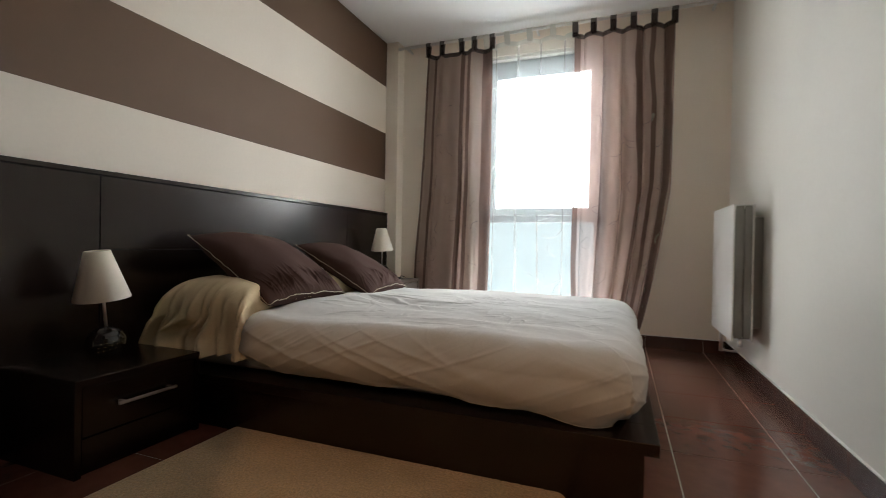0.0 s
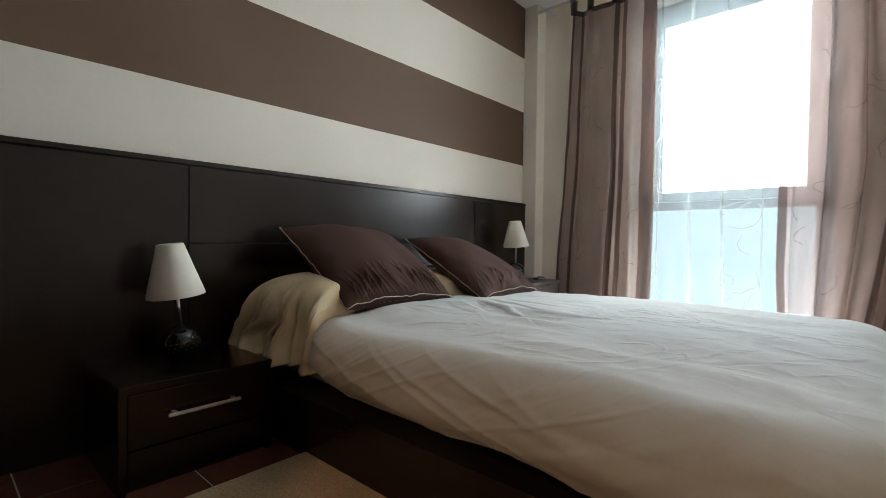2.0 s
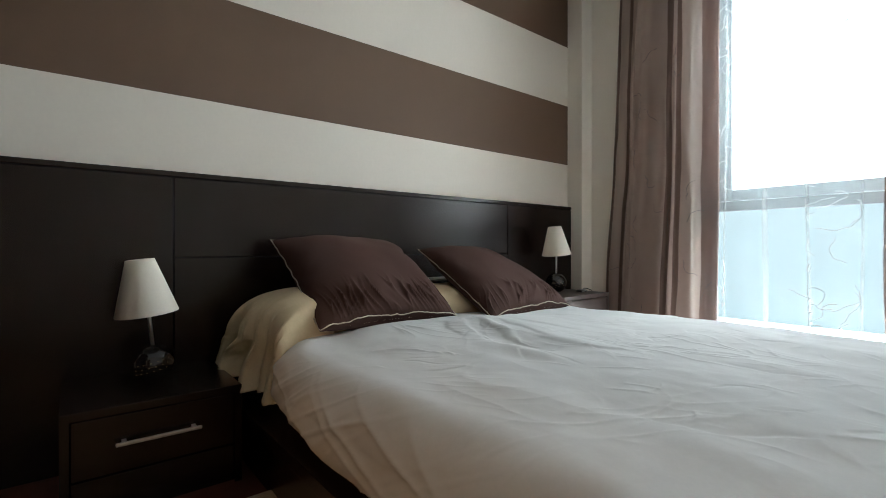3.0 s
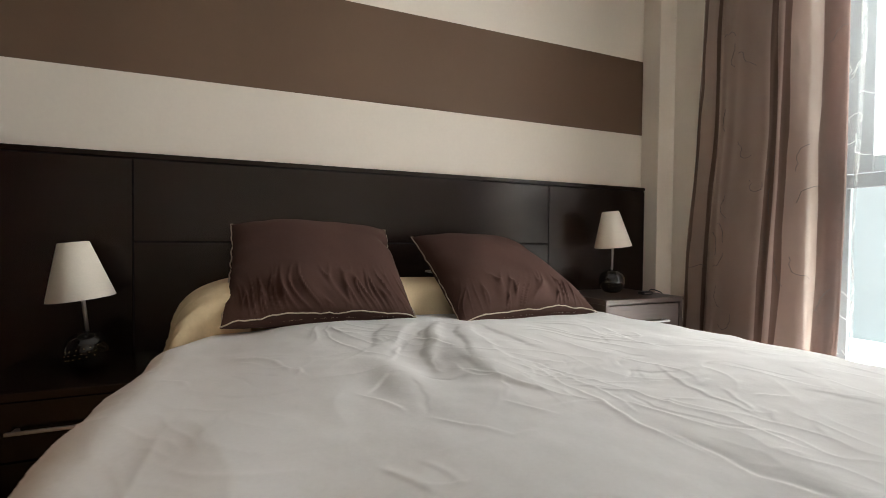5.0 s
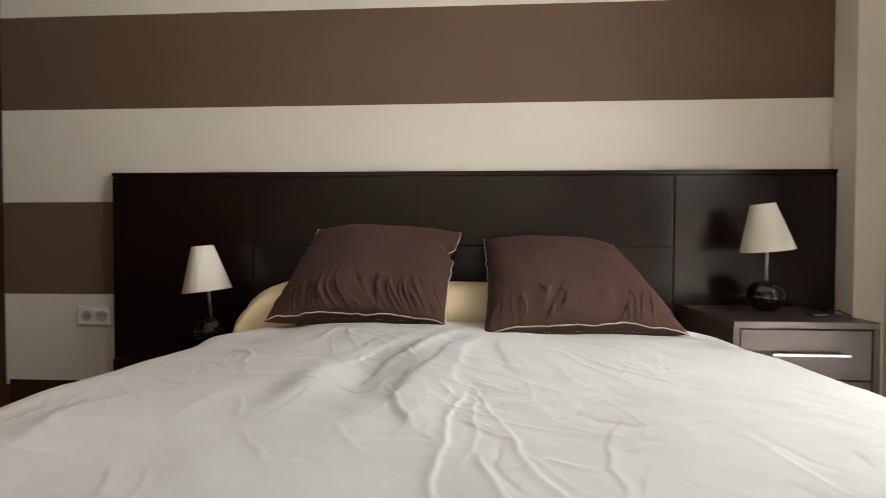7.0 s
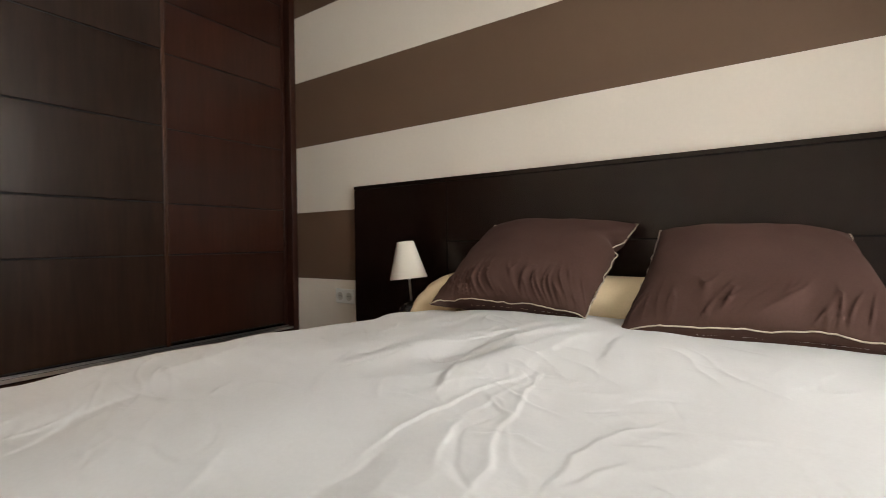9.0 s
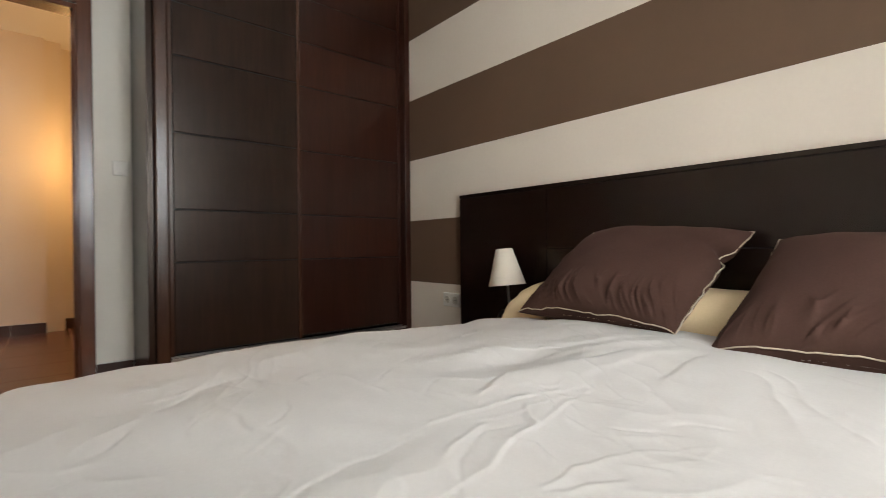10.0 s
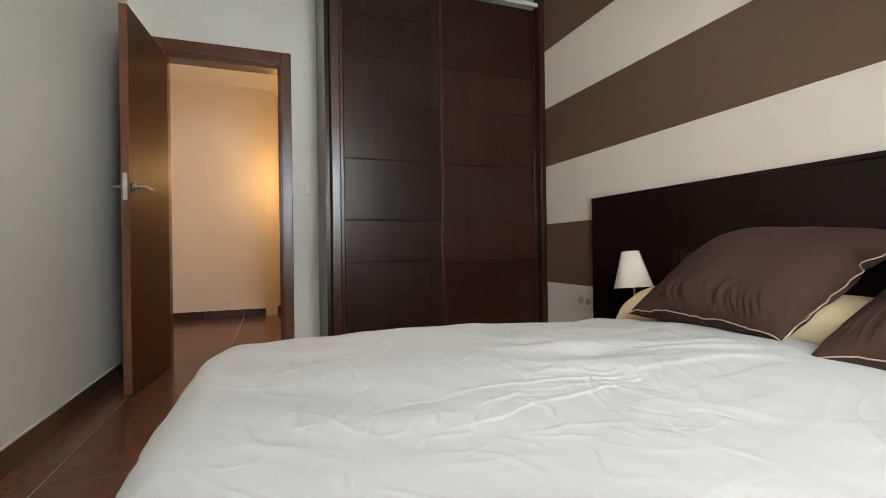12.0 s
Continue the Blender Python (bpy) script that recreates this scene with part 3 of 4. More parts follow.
# pressed creases on the duvet's top, as lines in plan: height, width, then the way it runs
CREASES_FOOT = (
    (0.0050, 0.006, (1.24, 2.32), (1.46, 2.29), (1.58, 2.28), (1.74, 2.285)),
    (0.0048, 0.006, (1.24, 2.32), (1.40, 2.365), (1.56, 2.395), (1.67, 2.43), (1.78, 2.45)),
    (0.0040, 0.005, (1.55, 2.33), (1.62, 2.355), (1.70, 2.375)),
    (0.0040, 0.006, (1.60, 2.37), (1.57, 2.43), (1.585, 2.48)),
    (0.0042, 0.006, (1.68, 2.50), (1.58, 2.50), (1.49, 2.535), (1.38, 2.59)),
    (0.0036, 0.005, (1.67, 2.51), (1.61, 2.53), (1.555, 2.57)),
    (-0.0035, 0.007, (1.92, 2.36), (1.80, 2.30), (1.68, 2.30)),
)
CREASES_NEAR = (
    (0.0034, 0.005, (1.50, 1.985), (1.56, 2.02), (1.61, 2.06), (1.60, 2.11)),
    (0.0030, 0.005, (1.48, 2.12), (1.57, 2.18)),
    (0.0036, 0.006, (1.71, 1.91), (1.62, 1.87)),
    (0.0032, 0.005, (1.70, 1.94), (1.62, 1.92)),
    (-0.0040, 0.009, (1.27, 2.06), (1.31, 2.11), (1.29, 2.15)),
    (-0.0035, 0.010, (1.36, 1.92), (1.27, 1.98), (1.27, 2.02)),
    (0.0040, 0.007, (2.20, 2.11), (2.15, 2.00), (2.08, 2.05)),
    (0.0040, 0.008, (2.16, 2.19), (2.12, 2.12), (2.05, 2.10)),
    (0.0034, 0.006, (2.18, 1.98), (2.11, 1.93), (2.03, 1.86)),
    (-0.0040, 0.010, (1.97, 1.92), (1.86, 1.82), (1.74, 1.77)),
)
# soft folds gathered in the gap between the cushions, fanning towards the foot
CREASES_GAP = (
    (0.0110, 0.020, (0.76, 2.30), (0.88, 2.235), (1.04, 2.17), (1.16, 2.10)),
    (-0.0100, 0.017, (0.80, 2.25), (0.90, 2.19), (1.10, 2.11), (1.27, 2.08)),
    (-0.0090, 0.014, (0.83, 2.32), (0.95, 2.265), (1.10, 2.225), (1.22, 2.20)),
    (0.0080, 0.016, (0.84, 2.36), (1.00, 2.31), (1.16, 2.285), (1.34, 2.30)),
    (-0.0070, 0.016, (1.12, 2.19), (1.28, 2.165), (1.42, 2.19), (1.50, 2.24)),
    (0.0080, 0.018, (0.74, 2.22), (0.84, 2.14), (1.00, 2.06), (1.10, 2.01)),
    (-0.0060, 0.014, (0.72, 2.12), (0.84, 2.05), (1.00, 1.99)),
    (-0.0060, 0.012, (0.86, 2.40), (1.02, 2.39), (1.20, 2.42)),
)
CREASE_STEP, CREASE_X, CREASE_Y = 0.0025, 0.36, 1.36


def crease_map():
    """The creases' height over the bed, on a fine grid."""
    gx, gy = np.meshgrid(CREASE_X + CREASE_STEP * np.arange(790), CREASE_Y + CREASE_STEP * np.arange(780), indexing="ij")
    wx = gx + 0.004 * np.sin(gy * 31 + 2 * np.sin(gx * 17)) + 0.0015 * np.sin(gy * 97 + gx * 43)
    wy = gy + 0.005 * np.sin(gx * 29 + 2 * np.sin(gy * 13)) + 0.0015 * np.sin(gx * 91 - gy * 37)
    rng = random.Random(21)
    lines = [(0.46 * a, 0.8 * w, *rest) for a, w, *rest in CREASES_FOOT + CREASES_NEAR] + [(0.62 * a, 1.7 * w, *rest) for a, w, *rest in CREASES_GAP]
    # small random creases, in loose families that fan out of a few places
    for cx, cy, turn, spread, count, length in ((1.28, 2.33, 0.25, 0.55, 16, 0.20), (1.60, 2.45, 2.2, 1.1, 18, 0.09), (0.95, 2.15, -0.5, 0.8, 9, 0.14), (0.95, 2.75, 0.1, 0.5, 8, 0.18),
                                                (1.05, 1.75, 0.6, 0.9, 12, 0.12), (1.75, 1.95, 0.7, 0.8, 14, 0.10), (1.80, 2.75, -0.3, 0.9, 10, 0.12), (2.05, 2.30, 1.2, 0.8, 10, 0.12), (1.35, 2.85, 0.0, 0.4, 8, 0.16)):
        for _ in range(count):
            a = turn + rng.uniform(-spread, spread)
            px, py = cx + rng.gauss(0, 0.14) + 0.1 * math.cos(a), cy + rng.gauss(0, 0.10)
            run = length * rng.uniform(0.5, 1.5)
            bend = rng.uniform(-0.5, 0.5)
            pts = [(px, py)]
            for _ in range(3):
                pts.append((pts[-1][0] + run / 3 * math.cos(a), pts[-1][1] + run / 3 * math.sin(a)))
                a += bend
            lines.append((rng.choice((1, 1, -1)) * rng.uniform(0.0006, 0.0019), rng.uniform(0.0035, 0.008), *pts))
    total = np.zeros_like(gx)
    for amp, wide, *line in lines:
        reach = 4 * wide + 0.02
        i0, i1 = (int((v - CREASE_X) / CREASE_STEP) for v in (min(p[0] for p in line) - reach, max(p[0] for p in line) + reach))
        j0, j1 = (int((v - CREASE_Y) / CREASE_STEP) for v in (min(p[1] for p in line) - reach, max(p[1] for p in line) + reach))
        cut = (slice(max(i0, 0), max(i1, 1)), slice(max(j0, 0), max(j1, 1)))
        x, y = wx[cut], wy[cut]
        best, side, share = np.full(x.shape, 9.0), np.ones(x.shape), np.zeros(x.shape)
        for k, ((ax, ay), (bx, by)) in enumerate(zip(line, line[1:])):
            dx, dy = bx - ax, by - ay
            t = np.clip(((x - ax) * dx + (y - ay) * dy) / (dx * dx + dy * dy), 0, 1)
            ex, ey = x - ax - t * dx, y - ay - t * dy
            d = np.hypot(ex, ey)
            near = d < best
            best = np.where(near, d, best)
            side = np.where(near, np.sign(dx * ey - dy * ex), side)
            share = np.where(near, (k + t) / (len(line) - 1), share)
        steep = np.where(side > 0, wide * 0.55, wide * 2.0)
        fade = np.clip(np.minimum(share, 1 - share) * 4 + 0.15, 0, 1)
        total[cut] += amp * fade * np.exp(-(best / steep) ** 2)
    return total


CREASE_MAP = crease_map()


def pleat_height(px, py):
    a, b = (px - CREASE_X) / CREASE_STEP, (py - CREASE_Y) / CREASE_STEP
    i, j = int(a), int(b)
    if i < 0 or j < 0 or i > 787 or j > 777:
        return 0.0
    a, b = a - i, b - j
    m = CREASE_MAP
    return float((m[i, j] * (1 - b) + m[i, j + 1] * b) * (1 - a) + (m[i + 1, j] * (1 - b) + m[i + 1, j + 1] * b) * a)


def duvet_mesh():
    cx, cy, hx, hy = 1.329, 2.325, 0.929, 0.905
    z_top = 0.513
    nu = nv = 600
    flat = 0.80

    def f(u, v):
        a, b = 2 * u - 1, 2 * v - 1
        r = max(abs(a), abs(b), 1e-6)
        da, db = a / r, b / r
        k = 1 / max(abs(da) ** 12 + abs(db) ** 12, 1e-3) ** (1 / 12)
        ring = r / flat * 0.86 if r < flat else None
        drop = 0.0
        z_hem = 0.295 - 0.040 * smoothstep(1.5, 2.25, cx + hx * da) - 0.025 * smoothstep(0.7, 0.4, cx + hx * da)
        if ring is None:
            s = (r - flat) / (1 - flat)
            if s < 0.6:
                th = s / 0.6 * math.pi / 2
                ring = 0.86 + 0.14 * math.sin(th)
                drop = 0.10 * (1 - math.cos(th))
            else:
                s2 = (s - 0.6) / 0.4
                ring = 1.0 + 0.008 * math.sin(math.pi * min(1.2 * s2, 1)) - 0.060 * s2 ** 3
                drop = 0.10 + (z_top - z_hem - 0.10) * s2
        px, py = cx + hx * da * k * ring, cy + hy * db * k * ring
        edge = smoothstep(0.66, 0.95, r)
        q = Vector((px, py, 0))
        # soft swell, long folds and short creases
        w = 0.014 * fbm(q * 1.7 + Vector((3, 1, 0)), 2)
        warp = fbm(q * 1.3, 2)
        w += 0.008 * noise.noise(Vector((px * 1.6 + warp, py * 6.5 + 1.3 * px + 1.5 * warp, 2)))
        fine = noise.noise(q * 4.5 + Vector((9, 2, 5)))
        w += 0.0022 * fbm(q * 9 + Vector((1, 7, 3)) + Vector((warp, -warp, 0)), 2)
        for fx, fy, sx, sy, amp, power, seed in FOLDS:
            ridge = 1 - 2 * abs(noise.noise(Vector(((px * fx + py * fy) * sx + 1.2 * warp + 0.5 * fine, (py * fx - px * fy) * sy + 1.9 * warp + 0.8 * fine, seed))))
            where = smoothstep(0.0, 0.5, noise.noise(q * 3.1 + Vector((seed, 2 * seed, 0))))
            w += 0.75 * amp * max(ridge, 0) ** power * where
        w += pleat_height(px, py)
        # a shallow hollow below the gap between the cushions
        w -= 0.017 * math.exp(-((px - 1.22) / 0.20) ** 2 - ((py - 2.09) / 0.065) ** 2) + 0.009 * math.exp(-((px - 1.30) / 0.10) ** 2 - ((py - 1.93) / 0.05) ** 2)
        w += 0.010 * math.exp(-((px - 1.15) / 0.24) ** 2 - ((py - 2.215) / 0.05) ** 2) + 0.007 * math.exp(-((px - 1.22) / 0.16) ** 2 - ((py - 2.00) / 0.045) ** 2)
        # gathered fabric over the sides
        ang = math.atan2((py - cy) / hy, (px - cx) / hx)
        t = (px * 1.0 if abs(db) >= abs(da) else py)
        g = noise.noise(Vector((t * 7 + drop * 9 + 0.6 * warp, drop * 3, 11 + (1 if b > 0 else 0))))
        g2 = 1 - 2 * abs(noise.noise(Vector((t * 4.2 - drop * 13, drop * 1.5, 17))))
        slope = 1 - 2 * abs(noise.noise(Vector((t * 6.0 + drop * 15 + 0.5 * warp, drop * 1.2, 23 + (1 if b > 0 else 0)))))
        slope2 = 1 - 2 * abs(noise.noise(Vector((t * 13 + drop * 22 + warp, drop * 2, 31))))
        out = edge * (0.009 * g + 0.008 * max(g2, 0) ** 4 + 0.0045 * max(slope, 0) ** 6 + 0.0012 * max(slope2, 0) ** 4)
        nx, ny = da * k, db * k
        ln = max(math.hypot(nx, ny), 1e-3)
        inner = 1 - smoothstep(0.0, 0.12, drop)
        head = smoothstep(0.62, 0.40, px)
        z = z_top - drop + w * (1 - 0.5 * edge) + 0.012 * g * edge * inner - 0.010 * smoothstep(1.0, 2.2, px)
        if drop > 0.2:
            z += 0.018 * noise.noise(Vector((t * 5, 3, 3))) * (drop - 0.2) / 0.04
        z -= 0.03 * head
        # the sides fall away gently, and draw in towards the head
        z -= 0.020 * smoothstep(2.70, 3.14, py) + 0.018 * smoothstep(1.95, 1.52, py) * smoothstep(1.65, 0.95, px)
        qy = py + out * ny / ln
        qy -= (qy - cy) * (0.075 if qy < cy else 0.03) * smoothstep(1.25, 0.45, px)
        qy += 0.075 * smoothstep(0.74, 0.50, px) * smoothstep(0, 0.6, -db)
        return Vector((px + out * nx / ln, qy, z))

    return sheet(nu, nv, f)


duvet_bm = duvet_mesh()
duvet_bm.verts.ensure_lookup_table()
rim_loop, seen = [next(v for v in duvet_bm.verts if v.is_boundary)], set()
while rim_loop[-1] is not None:
    seen.add(rim_loop[-1])
    rim_loop.append(next((e.other_vert(rim_loop[-1]) for e in rim_loop[-1].link_edges if e.is_boundary and e.other_vert(rim_loop[-1]) not in seen), None))
hem_points = [v.co.copy() for v in rim_loop[:-1]][::3]
duvet = thing("duvet", duvet_bm, cotton, "rumpled white cotton duvet spread over the low bed", "duvet", smooth=True)
part("hem", tube(hem_points, 0.0012, 6, closed=True), cotton, duvet, "stitched rolled hem of the duvet", smooth=True)


def bolster_mesh():
    y0, y1 = 1.555, 3.07
    nu, nv = 96, 72

    def f(u, v):
        y = y0 + (y1 - y0) * u
        th = 2 * math.pi * v
        e = min(u, 1 - u) * 2
        round_end = (1 - (1 - min(e / 0.26, 1)) ** 2.0) ** 0.6
        rx, rz = 0.245 * (0.35 + 0.65 * round_end), 0.180 * (0.15 + 0.85 * round_end)
        c, s = math.cos(th), math.sin(th)
        x = 0.335 + rx * math.copysign(abs(c) ** 0.65, c)
        z = 0.445 + rz * math.copysign(abs(s) ** 0.7, s) - 0.05 * (1 - round_end)
        n = fbm(Vector((x * 5, y * 3.0, z * 5)), 3)
        d = 0.006 * n + 0.008 * math.sin(22 * th + 3 * n) * (1 - round_end)
        return Vector((x + d * c, y, z + d * s))

    return sheet(nu, nv, f)


bolster = thing("bolster", bolster_mesh(), cream_cotton, "long cream cotton-covered bolster at the head of the bed", "bolster", smooth=True)


def drape_mesh(y_end, sgn):
    """The sheet's gathered end that hangs over the bolster."""
    def f(u, v):
        th = math.pi * (1.0 - u)
        arc = max(math.sin(th), 0.0) ** 0.19
        if v < 0.5:
            a = v / 0.5 * math.pi / 2
            y, top = y_end + 0.19 * (1 - math.sin(a)), 0.475 + 0.165 * max(math.cos(a), 0) ** 0.7
        else:
            k = (v - 0.5) / 0.5
            y, top = y_end - 0.035 * k, 0.475 - 0.165 * k
        low = 0.42 - 0.13 * v
        half = 0.235 + 0.035 * v
        n = noise.noise(Vector((u * 5, v * 2, 1)))
        wave = (1.5 * (abs(math.sin(u * 12.5 + 1.6 * v + 1.8 * n)) ** 0.7 - 0.6) + 0.9 * (abs(math.sin(u * 27 + 2.6 * v + 3 * n)) ** 0.7 - 0.6)) * (0.25 + 0.75 * smoothstep(0.1, 0.8, v))
        x = 0.365 + half * math.cos(th) + 0.03 * v * math.cos(th)
        z = low + (top - low) * arc if top > low else top
        y += 0.05 * (1 - arc) + 0.044 * wave + 0.01 * n
        return Vector((x + 0.006 * wave, y, z + 0.009 * wave + 0.008 * n))

    return sheet(220, 60, f)


sheet_end = part("sheet_drape", drape_mesh(1.505, -1), cream_cotton, bolster, "gathered cream sheet hanging over the side", smooth=True)
solid = sheet_end.modifiers.new("thickness", "SOLIDIFY")
solid.thickness = 0.006


def cushion(corners, seed, belly, label, tuck=False):
    """corners: bottom left, bottom right, top right, top left, seen from the foot of the bed."""
    c = [Vector(p) for p in corners]
    normal = (c[1] - c[0]).cross(c[3] - c[0]).normalized()
    if normal.x < 0:
        normal = -normal
    mid = sum(c, Vector()) / 4

    def flat(u, v):
        a, b = 2 * u - 1, 2 * v - 1
        p = (c[0] * (1 - u) + c[1] * u) * (1 - v) + (c[3] * (1 - u) + c[2] * u) * v
        if tuck:
            p.y -= 0.034 * math.exp(-((v - 0.70) / 0.055) ** 2) * u ** 10
        p = p + (mid - p) * (0.07 * (1 - a * a) * b ** 6 + 0.05 * (1 - b * b) * a ** 6)
        return p

    def side(sgn):
        def f(u, v):
            # finer near the rim
            uu, vv = 0.5 - 0.5 * math.cos(math.pi * u), 0.5 - 0.5 * math.cos(math.pi * v)
            a, b = 2 * uu - 1, 2 * vv - 1
            body = max((1 - a * a) * (1 - b * b), 0.0) ** 0.42
            p = flat(uu, vv)
            rim = (1 - abs(a)) * (1 - abs(b))
            n = noise.noise(Vector((uu * 3, vv * 3, seed)))
            low = math.exp(-((vv - 0.15) / 0.10) ** 2) * (0.25 + 0.9 * max(noise.noise(Vector((uu * 4.5, seed, 1))) + 0.3, 0))
            slant = uu * 15 + (vv - 0.1) * 5 * math.sin(seed) + 1.6 * n
            pleat = low * (0.019 * max(1 - 2 * abs(noise.noise(Vector((slant * 1.35, vv * 2.6, seed + 3)))), 0) ** 8 + 0.010 * noise.noise(Vector((slant * 1.1, vv * 4, seed + 8)))) + 0.002 * body * noise.noise(Vector((uu * 7, vv * 6, seed + 15)))
            edge_pl = 0.006 * math.sin(26 * (uu if abs(b) > abs(a) else vv) + 5 * n) * smoothstep(0.75, 0.97, max(abs(a), abs(b))) * (1 - smoothstep(0.97, 1, max(abs(a), abs(b))))
            t = belly * body * (0.72 if sgn > 0 else 0.5) * (1 + 0.18 * n) + (pleat if sgn > 0 else 0) + edge_pl * body
            sag = 0.05 * body * (1 - vv)
            return p + sgn * normal * t - Vector((0, 0, sag * 0.2))
        return f

    bm = sheet(200, 140, side(1))
    other = sheet(40, 40, side(-1))
    data = bpy.data.meshes.new("half")
    other.to_mesh(data)
    other.free()
    bm.from_mesh(data)
    bpy.data.meshes.remove(data)
    bmesh.ops.recalc_face_normals(bm, faces=bm.faces)
    base = holder("cushion", c[0], label, "cushion", "cushions on the bed")
    part("cover", bm, brown_cotton, base, smooth=True)
    rim_pts = []
    for k in range(160):
        s = k / 40
        u, v = ((s, 0), (1, s - 1), (3 - s, 1), (0, 4 - s))[int(s)]
        w = 0.007 * noise.noise(Vector((k * 0.45, seed, 0))) + 0.002 * math.sin(k * 1.1)
        p = flat(min(max(u, 0), 1), min(max(v, 0), 1))
        if k < 40:
            # along the bottom the edging rides up over the dark underside
            ride = min(min(s, 1 - s) / 0.06, 1) * (0.055 + 0.05 * noise.noise(Vector((k * 0.16, seed, 2))) + 0.02 * noise.noise(Vector((k * 0.5, seed, 6))))
            rim_pts.append(side(1)(math.acos(1 - 2 * s) / math.pi, ride) + normal * 0.0045)
            continue
        rim_pts.append(p + (p - mid).normalized() * (0.003 + w) + normal * 0.004 * noise.noise(Vector((k * 0.3, 5, seed))))
    part("piping", tube(rim_pts, 0.0023, 6, closed=True), piping_cotton, base, "frayed cream piping", smooth=True)
    return base


cushion(((0.672, 1.640, 0.522), (0.682, 2.245, 0.522), (0.122, 2.293, 0.828), (0.145, 1.655, 0.840)), 1.7, 0.16, "large brown cotton cushion with frayed cream piping leaning on the bolster", tuck=True)
cushion(((0.785, 2.370, 0.505), (0.705, 3.012, 0.503), (0.17, 2.94, 0.775), (0.215, 2.393, 0.797)), 4.2, 0.15, "large brown cotton cushion with cream piping, slumped flatter on the bolster")

# ---- nightstands and what stands on them ----


def handle_bar(parent, x, y0, y1, z):
    bm = boxes((x + 0.022, x + 0.032, y0, y1, z - 0.0052, z + 0.0052), bevel=0.002)
    box(bm, x, x + 0.024, y0 + 0.015, y0 + 0.027, z - 0.006, z + 0.006)
    box(bm, x, x + 0.024, y1 - 0.027, y1 - 0.015, z - 0.006, z + 0.006)
    part("handle", bm, steel, parent, "slim brushed steel bar handle")


def nightstand(y0, y1, top, drawers, mat, label, x1=0.46, half=0.135):
    ns = holder("nightstand", (0.25, (y0 + y1) / 2, 0), label, "nightstand", "nightstands beside the bed")
    bm = boxes((HBX + 0.003, x1, y0, y1, top - 0.025, top), bevel=0.0015)
    part("top", bm, mat, ns)
    for spec, nm in (((HBX + 0.003, x1 - 0.001, y0, y0 + 0.022, 0.0, top - 0.025), "side_panel"), ((HBX + 0.003, x1 - 0.001, y1 - 0.022, y1, 0.0, top - 0.025), "side_panel"),
                     ((HBX + 0.003, 0.06, y0 + 0.022, y1 - 0.022, 0.0, top - 0.025), "back_panel"), ((0.06, x1 - 0.022, y0 + 0.022, y1 - 0.022, 0.0, 0.03), "bottom_panel")):
        part(nm, boxes(spec), mat, ns)
    # board added to darken the open lower part below a single drawer
    if len(drawers) == 1:
        part("front_board", boxes((x1 - 0.020, x1 - 0.004, y0 + 0.026, y1 - 0.026, 0.03, drawers[0][0] - 0.006), bevel=0.001), mat, ns)
    for z0, z1 in drawers:
        d = part("drawer", boxes((x1 - 0.020, x1 - 0.003, y0 + 0.026, y1 - 0.026, z0, z1), bevel=0.0015), mat, ns)
        mid = (y0 + y1) / 2
        handle_bar(d, x1 - 0.003, mid - half, mid + half, (z0 + z1) / 2 + 0.005)
    return ns


nightstand(0.95, 1.44, 0.335, ((0.135, 0.306),), wenge, "low near-black wenge nightstand with one drawer and steel handle", 0.475, 0.115)
nightstand(3.29, 3.80, 0.505, ((0.295, 0.475), (0.115, 0.289)), grey_wood, "greyish dark wood nightstand with two drawers")


